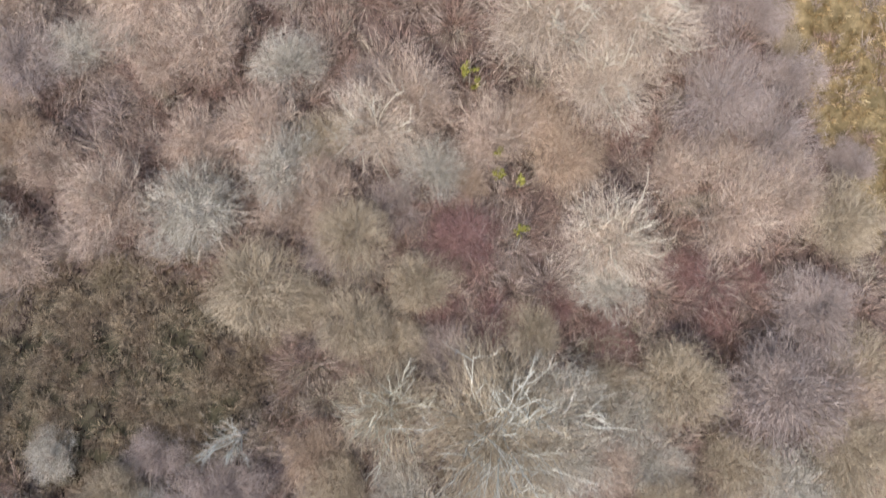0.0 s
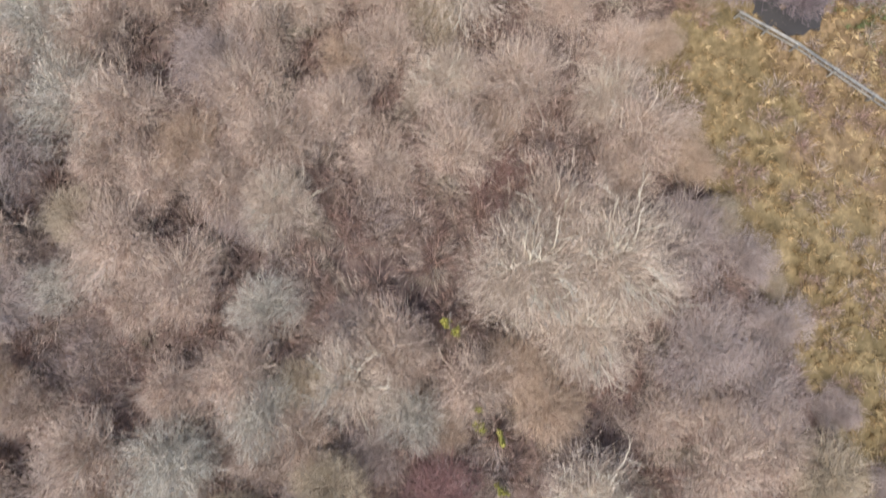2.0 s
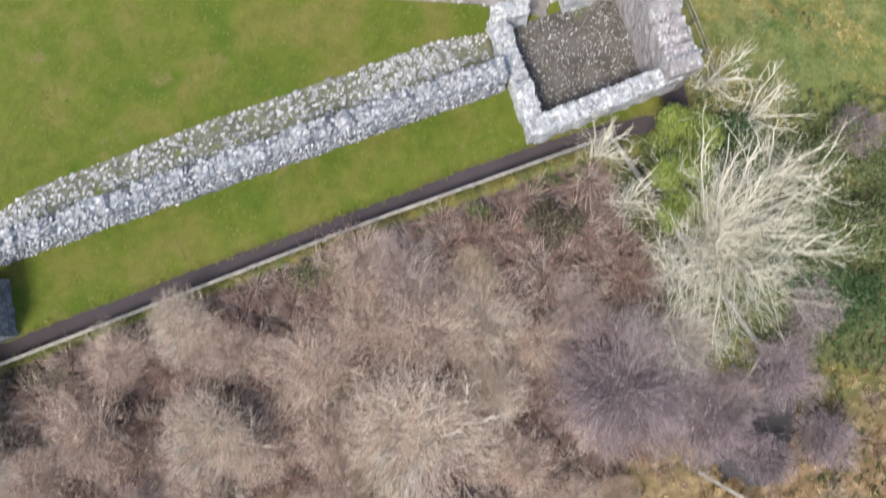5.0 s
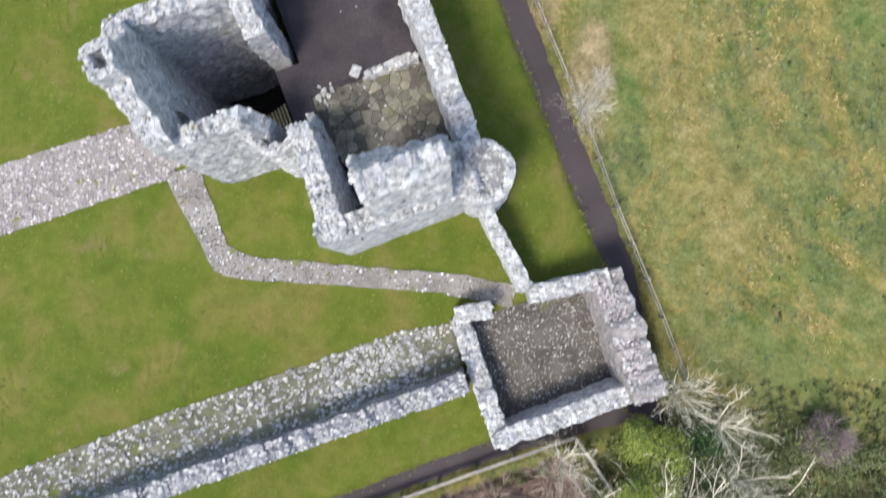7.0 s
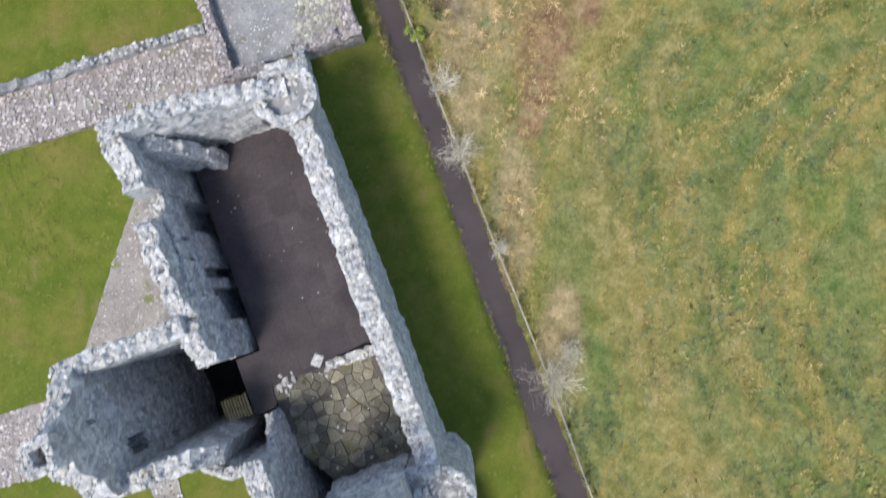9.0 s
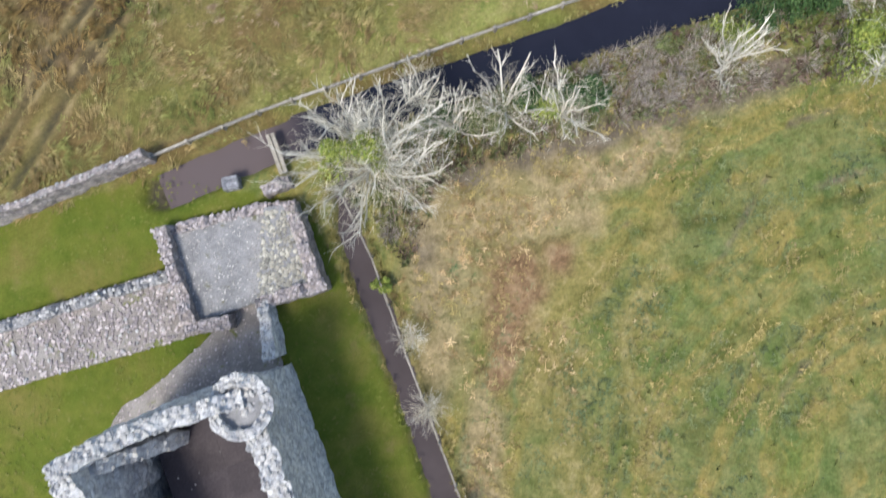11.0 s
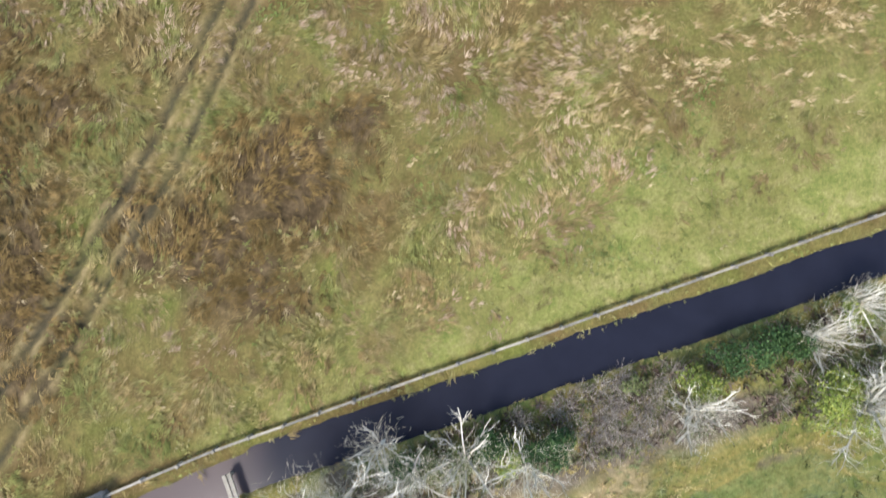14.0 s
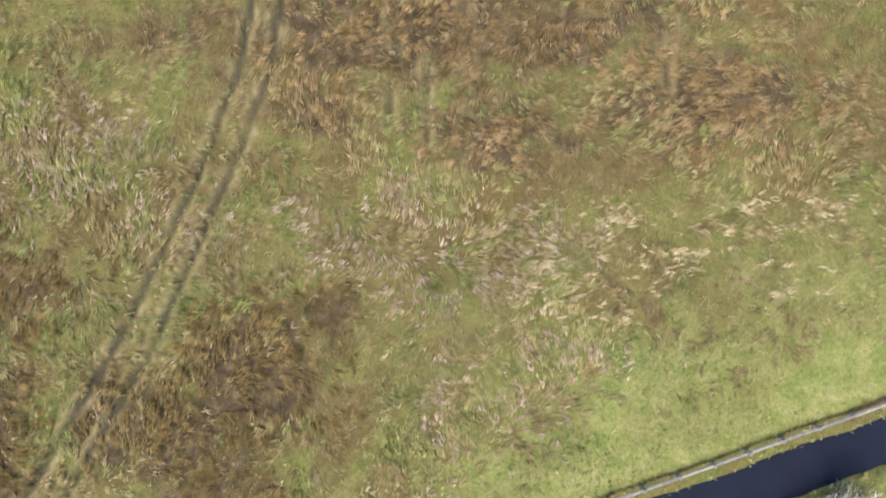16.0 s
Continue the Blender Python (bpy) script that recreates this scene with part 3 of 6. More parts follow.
def ground_material():
    m, t, b = nodes_of("ground_cover")
    p = place_of(t)

    def mask(key):
        n = t.nodes.new("ShaderNodeAttribute")
        n.attribute_name = key
        return n.outputs["Fac"]

    big, mid, fine = noise_at(t, p, 0.2, 5.0, 0.66, 0.8), noise_at(t, p, 1.1, 5.0, 0.65, 0.5), noise_at(t, p, 14.0, 3.0, 0.7)
    field = ramp(t, big, [(0.3, (0.092, 0.127, 0.040)), (0.43, (0.130, 0.142, 0.052)), (0.55, (0.171, 0.158, 0.063)), (0.66, (0.137, 0.148, 0.062)), (0.76, (0.200, 0.170, 0.094))])
    field = mix(t, 0.85, field, ramp(t, mid, [(0.3, (0.55, 0.66, 0.45)), (0.7, (1.38, 1.28, 1.3))]), "MULTIPLY")
    field = mix(t, step_of(t, noise_at(t, p, 3.2, 4.0, 0.6, 0.5), 0.64, 0.76), field, (0.095, 0.105, 0.036))
    rings = add(t, "ShaderNodeTexNoise", Scale=1.7, Detail=5.0, Roughness=0.68, Distortion=0.5)
    polar = t.nodes.new("ShaderNodeVectorMath")
    polar.operation = "DISTANCE"
    t.links.new(p, polar.inputs[0])
    polar.inputs[1].default_value = (31.0, 6.0, 0.0)
    both = t.nodes.new("ShaderNodeCombineXYZ")
    t.links.new(polar.outputs["Value"], both.inputs[0])
    t.links.new(mix(t, 1.0, noise_at(t, p, 0.13, 3.0), (12.0, 12.0, 12.0), "MULTIPLY"), both.inputs[1])
    t.links.new(both.outputs[0], rings.inputs["Vector"])
    swirl = add(t, "ShaderNodeTexNoise", Scale=0.3, Detail=4.0, Roughness=0.62, Distortion=0.6)
    t.links.new(both.outputs[0], swirl.inputs["Vector"])
    field = mix(t, 0.6, field, ramp(t, swirl.outputs["Fac"], [(0.34, (0.66, 0.88, 0.72)), (0.46, (0.9, 0.98, 0.88)), (0.54, (1.38, 1.14, 0.85)), (0.62, (1.0, 1.05, 0.98)), (0.72, (1.4, 1.2, 0.95))]), "MULTIPLY")
    field = mix(t, 0.35, field, ramp(t, rings.outputs["Fac"], [(0.3, (0.66, 0.82, 0.60)), (0.5, (1.0, 1.0, 1.0)), (0.68, (1.32, 1.12, 0.98))]), "MULTIPLY")
    marsh = ramp(t, noise_at(t, p, 0.22, 4.0, 0.6, 0.6), [(0.30, (0.127, 0.135, 0.034)), (0.45, (0.152, 0.129, 0.043)), (0.58, (0.127, 0.090, 0.035)), (0.75, (0.181, 0.129, 0.060))])
    marsh = mix(t, 0.6, marsh, ramp(t, mid, [(0.3, (0.55, 0.6, 0.5)), (0.7, (1.35, 1.3, 1.35))]), "MULTIPLY")
    floor = ramp(t, mid, [(0.3, (0.095, 0.06, 0.05)), (0.55, (0.19, 0.132, 0.106)), (0.75, (0.28, 0.215, 0.172))])
    grass = ramp(t, noise_at(t, p, 0.3, 4.0, 0.55, 0.4), [(0.3, (0.074, 0.108, 0.015)), (0.5, (0.107, 0.125, 0.021)), (0.7, (0.155, 0.135, 0.038))])
    grass = mix(t, 0.7, grass, ramp(t, mid, [(0.3, (0.72, 0.80, 0.6)), (0.7, (1.25, 1.17, 1.2))]), "MULTIPLY")
    grass = mix(t, step_of(t, noise_at(t, p, 0.55, 5.0, 0.65, 0.4), 0.56, 0.76), grass, (0.165, 0.135, 0.05))
    col = mix(t, mask("marsh"), field, marsh)
    col = mix(t, mask("sedge"), col, ramp(t, mid, [(0.3, (0.046, 0.032, 0.015)), (0.5, (0.087, 0.060, 0.031)), (0.7, (0.157, 0.110, 0.057))]))
    col = mix(t, mask("strip"), col, ramp(t, mid, [(0.3, (0.146, 0.168, 0.042)), (0.5, (0.208, 0.209, 0.062)), (0.7, (0.280, 0.250, 0.099))]))
    col = mix(t, mask("outer"), col, mix(t, mask("marsh"), col, ramp(t, mid, [(0.3, (0.11, 0.095, 0.036)), (0.5, (0.18, 0.16, 0.066)), (0.7, (0.27, 0.225, 0.11))])))
    straw = ramp(t, mid, [(0.3, (0.121, 0.078, 0.043)), (0.5, (0.217, 0.144, 0.077)), (0.72, (0.397, 0.278, 0.150))])
    col = mix(t, mask("dry"), col, straw)
    fade = mix(t, 0.8, (0.29, 0.225, 0.12), ramp(t, mid, [(0.3, (0.42, 0.44, 0.35)), (0.7, (1.3, 1.3, 1.3))]), "MULTIPLY")
    # broken arcs across the pasture get a darker version of its colour
    dark = mix(t, 1.0, col, (0.38, 0.44, 0.34), "MULTIPLY")
    col = mix(t, mask("mark"), col, dark)
    col = mix(t, mask("ochre"), col, ramp(t, mid, [(0.3, (0.13, 0.115, 0.036)), (0.5, (0.21, 0.175, 0.06)), (0.7, (0.31, 0.245, 0.115))]))
    col = mix(t, mask("umber"), col, ramp(t, mid, [(0.3, (0.085, 0.068, 0.048)), (0.7, (0.19, 0.155, 0.11))]))
    col = mix(t, mask("pale"), col, fade)
    col = mix(t, mask("bare"), col, ramp(t, mid, [(0.3, (0.12, 0.072, 0.037)), (0.5, (0.205, 0.13, 0.068)), (0.7, (0.29, 0.205, 0.115))]))
    col = mix(t, mask("wood"), col, mix(t, mask("dark_floor"), floor, ramp(t, mid, [(0.3, (0.03, 0.026, 0.016)), (0.7, (0.10, 0.085, 0.05))])))
    thick = ramp(t, mid, [(0.3, (0.05, 0.06, 0.024)), (0.5, (0.10, 0.11, 0.042)), (0.62, (0.13, 0.105, 0.06)), (0.75, (0.19, 0.165, 0.095))])
    col = mix(t, mask("scrub"), col, thick)
    small = noise_at(t, p, 5.0, 4.0, 0.65, 0.3)
    col = mix(t, 0.7, col, ramp(t, small, [(0.28, (0.6, 0.62, 0.56)), (0.5, (0.98, 0.98, 0.98)), (0.72, (1.42, 1.38, 1.4))]), "MULTIPLY")
    col = mix(t, mask("lawn"), col, grass)
    col = mix(t, mask("verge"), col, ramp(t, mid, [(0.3, (0.156, 0.125, 0.050)), (0.7, (0.302, 0.225, 0.110))]))
    col = mix(t, mask("track"), col, (0.062, 0.055, 0.032))
    col = mix(t, mask("mud"), col, (0.075, 0.065, 0.042))
    col = mix(t, 0.7, col, ramp(t, fine, [(0.25, (0.6, 0.6, 0.6)), (0.75, (1.3, 1.3, 1.3))]), "MULTIPLY")
    t.links.new(col, b.inputs["Base Color"])
    b.inputs["Roughness"].default_value = 0.95
    b.inputs["Specular IOR Level"].default_value = 0.08
    bump(t, b, fine, 0.5)
    return m


ground = build_ground()


def ribbon(name, line, width, z, material, label, category):
    verts, faces = [], []
    for i, (x, y) in enumerate(line):
        a, b = Vector(line[max(0, i - 1)]), Vector(line[min(len(line) - 1, i + 1)])
        w = (b - a).normalized()
        verts += [(x - w.y * width, y + w.x * width, z), (x + w.y * width, y - w.x * width, z)]
        if i:
            k = 2 * i
            faces.append((k - 2, k - 1, k + 1, k))
    return tagged(mesh_object(name, verts, faces, material), label, category, kind="structure")


def water_material(name, colour, rough):
    m, t, b = nodes_of(name)
    p = place_of(t)
    col = mix(t, noise_at(t, p, 0.5, 3.0), colour, tuple(c * 1.8 for c in colour))
    t.links.new(col, b.inputs["Base Color"])
    b.inputs["Roughness"].default_value = rough
    b.inputs["IOR"].default_value = 1.33
    bump(t, b, noise_at(t, p, 5.0, 2.0), 0.06, 0.02)
    return m


WATER = water_material("moat_water", (0.011, 0.012, 0.019), 0.14)
WATER.node_tree.nodes["Principled BSDF"].inputs["Specular IOR Level"].default_value = 0.17
SILT = water_material("shallow_silt", (0.046, 0.037, 0.037), 0.6)
SILT.node_tree.nodes["Principled BSDF"].inputs["Specular IOR Level"].default_value = 0.06
t = WATER.node_tree
east = t.nodes.new("ShaderNodeSeparateXYZ")
t.links.new(place_of(t), east.inputs[0])
deep = step_of(t, east.outputs["X"], -8.4, -4.6)
b = t.nodes["Principled BSDF"]
t.links.new(mix(t, deep, (0.105, 0.082, 0.078), b.inputs["Base Color"].links[0].from_socket), b.inputs["Base Color"])
ribbon("water", MOAT_NORTH, 2.2, -0.26, WATER, "dark still moat water with a silty shallow end", "water")
ribbon("water", DITCH_EAST, 1.0, -0.40, SILT, "narrow muddy ditch along the lawn", "ditch")
ribbon("water", DITCH_SOUTH, 0.8, -0.44, SILT, "narrow muddy ditch below the lawn", "ditch")

# ---- the castle ----
castle = empty("castle_ruin", (-5.5, 5.5, 0), "roofless grey stone castle ruin with broken wall tops", "castle ruin")


def raised(name, path, tops, thick, size=0.21, gap=1.0, parent=castle, shapes=None, **more):
    wall, st = masonry(name, path, tops, thick, parent=None, **more)
    wall.parent = parent
    wall.matrix_parent_inverse = Matrix.Translation(parent.location).inverted()
    if size:
        capstones(wall, st + (st[:1] if more.get("closed") else []), thick, size, gap, shapes=shapes, pitch=more.get("pitch", 0.0))
    return wall


def ring(a, b, r, n=18, start=0.0, end=360.0):
    out = []
    for i in range(n + (0 if end - start >= 360 else 1)):
        g = radians(start + (end - start) * i / n)
        out.append(hall(a + r * math.cos(g), b + r * math.sin(g)))
    return out


# long hall
raised("wall", [hall(-0.6, 0.66), hall(18.1, 0.62)], [6.3, 6.9], 1.0, lean=0.03, label="long unbroken side wall of grey rubble stone")
raised("wall", [hall(17.65, 0.6), hall(18.0, 4.4), hall(17.95, 6.4), hall(17.6, 8.0)], [7.0, 8.2, 8.9, 9.4], 0.8, lean=0.1, openings=[(1.5, 2.1, 3.1, 4.6)], label="end wall rising to one corner")
raised("wall", [hall(17.3, 8.1), hall(17.2, 6.9), hall(16.95, 6.0), hall(16.6, 5.2)], [8.7, 7.8, 6.3, 3.9], 0.6, base=3.0, ragged=0.45, uneven=0.16, label="broken inner leaf sloping down from the end wall")
raised("wall", [hall(17.9, 7.8), hall(15.2, 7.8)], [9.2, 8.4], 0.95, lean=0.02, ragged=0.3, label="tall corner length of the side wall")
raised("wall", [hall(13.95, 7.98), hall(10.2, 7.98)], [8.2, 8.3], 0.74, base=4.7, ragged=0.3, label="outer leaf of the side wall")
raised("wall", [hall(15.3, 7.8), hall(13.7, 7.8)], [6.6, 6.9], 0.6, base=4.7, ragged=0.3, label="low broken length of the side wall")
raised("wall", [hall(16.4, 7.53), hall(8.0, 7.53)], [7.0, 7.1], 0.2, base=5.1, size=0.15, gap=1.5, step=0.2, openings=[(k * 0.95 + 0.3, k * 0.95 + 0.52, 5.85, 6.35) for k in range(9)], label="inner facing with a row of joist holes")
raised("wall", [hall(10.3, 7.86), hall(8.8, 7.86), hall(7.35, 7.88)], [8.1, 7.9, 7.3], 0.9, base=4.7, ragged=0.3, uneven=0.12, label="broken massive end of the side wall")
raised("buttress", [hall(9.0, 7.36), hall(7.3, 7.46)], [5.7, 5.2], 0.3, ragged=0.3, label="lower inner thickening of the side wall")
raised("wall", [hall(15.4, 8.19), hall(8.8, 8.19)], [4.85, 4.85], 0.3, size=0, ragged=0.02, label="thin back of the window recesses")
raised("wall", [hall(9.1, 7.86), hall(7.35, 7.88)], [4.85, 4.85], 0.88, size=0, ragged=0.02, label="solid foot of the side wall")
for a0, a1 in ((13.55, 11.8), (11.2, 10.75)):
    raised("pier", [hall(a0, 7.74), hall(a1, 7.74)], [5.2, 5.2], 0.6, size=0, ragged=0.02, label="pier between window recesses")
# turrets
raised("turret", ring(-1.75, 0.62, 1.2), [6.2], 0.4, closed=True, lean=0.05, label="round corner turret")
raised("turret", ring(17.3, 0.82, 1.2), [7.1], 0.5, closed=True, base=5.0, lean=-0.25, label="round corner turret with a hollow top")
slab("turret_top", ring(-1.75, 0.62, 1.15), 6.02, GREYGRIT, 0.4, parent=castle).matrix_parent_inverse = Matrix.Translation(castle.location).inverted()
slab("turret_top", ring(17.3, 0.82, 1.15), 6.88, GREYGRIT, 0.9, parent=castle).matrix_parent_inverse = Matrix.Translation(castle.location).inverted()
# chamber block
raised("wall", [hall(-2.05, 0.9), hall(-2.05, 8.3)], [6.2, 8.0], 0.95, lean=0.0, uneven=0.05, openings=[(5.9, 6.5, 4.4, 5.5)], label="end wall of the chamber with one slit window")
raised("wall", [hall(-2.5, 7.55), hall(2.9, 7.5)], [8.05, 7.4], 1.0, lean=0.3, label="side wall of the chamber")
raised("wall", [hall(-1.78, 2.3), hall(-1.78, 5.55)], [12.9, 13.3], 1.0, size=0.24, ragged=0.2, uneven=0.12, label="tall chimney stack over the end wall")
raised("wall", [hall(-0.65, 1.8), hall(-0.65, 5.65)], [9.3, 11.5], 1.3, size=0.24, ragged=0.22, uneven=0.16, pitch=2.6, label="sloping broken breast of the chimney")
raised("wall", [hall(-1.2, 1.1), hall(-1.2, 2.3)], [6.2, 6.3], 2.2, label="low filling between mass and turret")
raised("wall", [hall(2.6, 6.98), hall(3.4, 7.1), hall(4.25, 7.22)], [6.9, 5.3, 4.0], 0.36, base=2.5, size=0.2, ragged=0.3, label="thin broken stub beside the chamber")
# square tower
raised("wall", [hall(3.95, 13.0), hall(3.95, 9.6), hall(3.5, 8.9)], [8.1, 8.0, 6.4], 0.85, lean=0.12, base=-3.0, label="tower wall falling to a broken dip")
raised("wall", [hall(3.4, 9.9), hall(2.7, 9.4), hall(2.5, 8.7), hall(2.6, 7.9)], [6.6, 6.2, 6.1, 7.0], 0.45, size=0.24, label="curved stair wall in the angle")
raised("wall", [hall(9.2, 7.9), hall(9.25, 13.0)], [8.4, 8.7], 0.85, lean=0.08, base=-3.0, label="tower wall beside the gravel")
raised("wall", [hall(9.5, 12.95), hall(8.2, 12.9), hall(7.0, 12.85), hall(5.9, 12.85), hall(4.9, 12.9), hall(3.7, 12.9)], [8.7, 9.6, 10.9, 11.0, 9.8, 8.7], 0.95, lean=0.12, base=-3.0,
       openings=[(3.75, 4.6, 5.5, 6.9), (4.35, 4.7, 2.0, 3.2), (2.5, 2.75, 8.6, 9.2)], label="outer tower wall rising to a broken gable")
raised("wall", [hall(6.4, 13.42), hall(4.3, 13.42)], [8.2, 8.2], 0.25, base=1.5, size=0, label="thin outer leaf closing the window recess")
raised("garderobe", [hall(6.85, 12.45), hall(6.85, 13.3), hall(5.85, 13.3), hall(5.85, 12.45)], [11.7, 11.8, 11.7, 11.6], 0.3, base=10.2, closed=True, size=0.17, ragged=0.1, label="small projecting closet with a shaft")


def castle_slab(name, poly, z, material, label, depth=0.3):
    ob = slab(name, poly, z, material, depth, label=label, parent=castle, kind="")
    ob.matrix_parent_inverse = Matrix.Translation(castle.location).inverted()
    return ob


castle_slab("floor", [hall(5.35, 1.1), hall(17.5, 1.1), hall(17.6, 6.95), hall(7.2, 6.95), hall(7.2, 8.25), hall(4.35, 8.25), hall(4.35, 7.05), hall(5.35, 7.0)], 3.05, SCREED, "dark damp screed floor of the hall", 6.0)
# the tower's floor, its deep shade painted into the earth colour
castle_slab("floor", [hall(3.8, 8.0), hall(9.3, 8.0), hall(9.3, 12.9), hall(3.8, 12.9)], -2.6, PIT, "earth floor of the tower, coloured near black for its deep shade", 0.3)

# slabs of the hall floor
for i in range(8):
    for j in range(4):
        bm = bmesh.new()
        p = Vector(hall(6.3 + 1.5 * i, 1.95 + 1.36 * j))
        block(bm, (0, 0, 0), (1.496, 1.356, 0.05), Matrix.Rotation(math.atan2(NORTH.y, NORTH.x), 4, "Z"))
        ob = part("slab", bm, SLAB, castle)
        ob.matrix_parent_inverse = Matrix.Translation(castle.location).inverted()
        ob.location = (p.x, p.y, 3.06 + ((i * 7 + j * 3) % 5) * 0.001)

def flagstones(parent, poly, z, material, size=0.5, gap=0.012, depth=0.12, seed=2, name="flagstone"):
    """Irregular paving: a cell round each chance site, each one a stone of its own."""
    r = random.Random(seed)
    xs, ys = [p[0] for p in poly], [p[1] for p in poly]
    sites = []
    y = min(ys) - size
    while y < max(ys) + size:
        x = min(xs) - size
        while x < max(xs) + size:
            sites.append(Vector((x + r.uniform(-0.55, 0.55) * size, y + r.uniform(-0.55, 0.55) * size)))
            x += size
        y += size
    for s in sites:
        if not inside((s.x, s.y), poly) or r.random() < 0.08:
            continue
        cell = [s + Vector(c) * size * 1.5 for c in ((-1, -1), (1, -1), (1, 1), (-1, 1))]
        for o in sites:
            if o is s or (o - s).length > size * 3:
                continue
            way = (o - s).normalized()
            reach = (o - s).length / 2 - gap / 2
            out = []
            for p, q in zip(cell, cell[1:] + cell[:1]):
                dp, dq = (p - s).dot(way) - reach, (q - s).dot(way) - reach
                if dp <= 0:
                    out.append(p)
                if dp * dq < 0:
                    out.append(p.lerp(q, dp / (dp - dq)))
            cell = out
        if len(cell) < 3:
            continue
        up, n = z + r.uniform(-0.02, 0.03), len(cell)
        tilt = Vector((r.uniform(-0.03, 0.03), r.uniform(-0.03, 0.03)))
        verts = [((p - s) * 0.93, up + (p - s).dot(tilt)) for p in cell] + [((p - s), up - 0.03) for p in cell] + [((p - s), up - depth) for p in cell]
        verts = [(v.x, v.y, h - z) for v, h in verts]
        faces = [tuple(range(n))] + [(k * n + i, (k + 1) * n + i, (k + 1) * n + (i + 1) % n, k * n + (i + 1) % n) for k in (0, 1) for i in range(n)]
        ob = mesh_object(name, verts, faces, material, parent)
        ob.location = (s.x, s.y, z)


def castle_part(ob):
    ob.parent = castle
    ob.matrix_parent_inverse = Matrix.Translation(castle.location).inverted()
    return ob


floor_bed = castle_slab("floor", [hall(-0.2, 1.1), hall(5.35, 1.1), hall(5.35, 7.0), hall(2.4, 7.2), hall(0.0, 5.7)], 2.95, EARTH, "uneven flagged floor with weeds in the joints", 2.8)
flagstones(floor_bed, [hall(-0.1, 1.35), hall(5.2, 1.35), hall(5.2, 6.9), hall(1.5, 6.6), hall(0.0, 5.6)], 3.0, FLAG, 0.5)
for k in range(26):
    stone_at(castle, *[v + rng.gauss(0, 0.25) for v in hall(5.2, 6.3)], 3.08, 0.2).matrix_parent_inverse = Matrix.Translation(castle.location).inverted()
raised("kerb", [hall(5.25, 1.3), hall(5.3, 4.1)], [3.35, 3.3], 0.42, base=2.9, size=0.24, label="low stone kerb across the hall floor")
for a, b, s in ((5.75, 4.45, 0.6),):
    bm = bmesh.new()
    block(bm, (*hall(a, b), 3.1), (s, s * 0.85, 0.14), Matrix.Rotation(1.2, 4, "Z"))
    bmesh.ops.bevel(bm, geom=bm.edges[:], offset=0.03, segments=1, affect="EDGES")
    castle_part(part("slab", bm, MASONRY, castle, "pale loose stone slab"))

# ---- timber stair in the tower ----
stair = empty("timber_stair", (*hall(4.95, 9.2), 0), "yellowish timber stair with open treads in the tower", "stair")


def stair_part(name, a0, a1, b0, b1, z0, z1, label=""):
    bm = bmesh.new()
    p, q = Vector(hall((a0 + a1) / 2, (b0 + b1) / 2)), math.atan2(NORTH.y, NORTH.x)
    block(bm, (p.x, p.y, (z0 + z1) / 2), (abs(a1 - a0), abs(b1 - b0), z1 - z0), Matrix.Rotation(q, 4, "Z"))
    ob = part(name, bm, TREAD, stair, label)
    ob.matrix_parent_inverse = Matrix.Translation(stair.location).inverted()


TREAD = plain("new_timber", [(0.3, (0.30, 0.23, 0.11)), (0.7, (0.45, 0.36, 0.19))], 3.0, 30.0, 0.7, 0.2, spread=0.15)
for k in range(9):
    stair_part("tread", 4.42, 5.5, 8.36 + 0.2 * k, 8.46 + 0.2 * k, 3.0 - 0.12 * k, 3.05 - 0.12 * k)
for a in (4.42, 5.46):
    stair_part("post", a, a + 0.08, 8.4, 8.48, -0.1, 3.0)
    stair_part("post", a, a + 0.08, 9.95, 10.03, -0.1, 1.6)

# ---- outworks ----
def ruin(name, at, label, category):
    return empty(name, at, label, category)


curtain = ruin("curtain_wall", (-14, -16.5, 0), "low ruined curtain wall of pale grey rubble", "wall")
r = random.Random(84)
for a, b in (((-0.3, -11.75), (-15.0, -16.85)), ((-15.0, -16.85), (-29.5, -21.95))):
    length = raised("wall", [a, b], [2.8, 2.7], 0.95, parent=curtain, size=0.2, material=DARK_MASONRY)
    spots = []
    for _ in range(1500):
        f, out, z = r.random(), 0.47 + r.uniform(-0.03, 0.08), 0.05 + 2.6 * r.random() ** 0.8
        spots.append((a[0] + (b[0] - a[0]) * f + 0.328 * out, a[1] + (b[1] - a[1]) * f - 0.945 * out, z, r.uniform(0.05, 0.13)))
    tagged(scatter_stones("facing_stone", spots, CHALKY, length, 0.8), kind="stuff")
forework = ruin("gatehouse_ruin", (4, -10.5, 0), "roofless low stone enclosure beside the ditch", "ruin")
raised("wall", [(-0.65, -8.65), (1.55, -15.0)], [1.4, 2.0], 0.95, parent=forework)
raised("wall", [(1.3, -14.7), (8.6, -11.9)], [2.1, 2.6], 0.95, parent=forework)
east_wall = raised("wall", [(8.5, -12.4), (6.5, -6.3)], [3.6, 3.2], 1.6, parent=forework, material=ROSE_RUBBLE, gap=2.2, ragged=0.3)
raised("wall", [(6.6, -6.55), (2.9, -7.45)], [3.2, 2.0], 0.85, parent=forework)
raised("wall", [(-0.9, -8.5), (1.0, -8.2)], [1.4, 1.8], 0.8, parent=forework)
raised("wall", [(0.65, -3.2), (2.75, -7.2)], [3.1, 2.1], 0.65, parent=forework)
spots = []
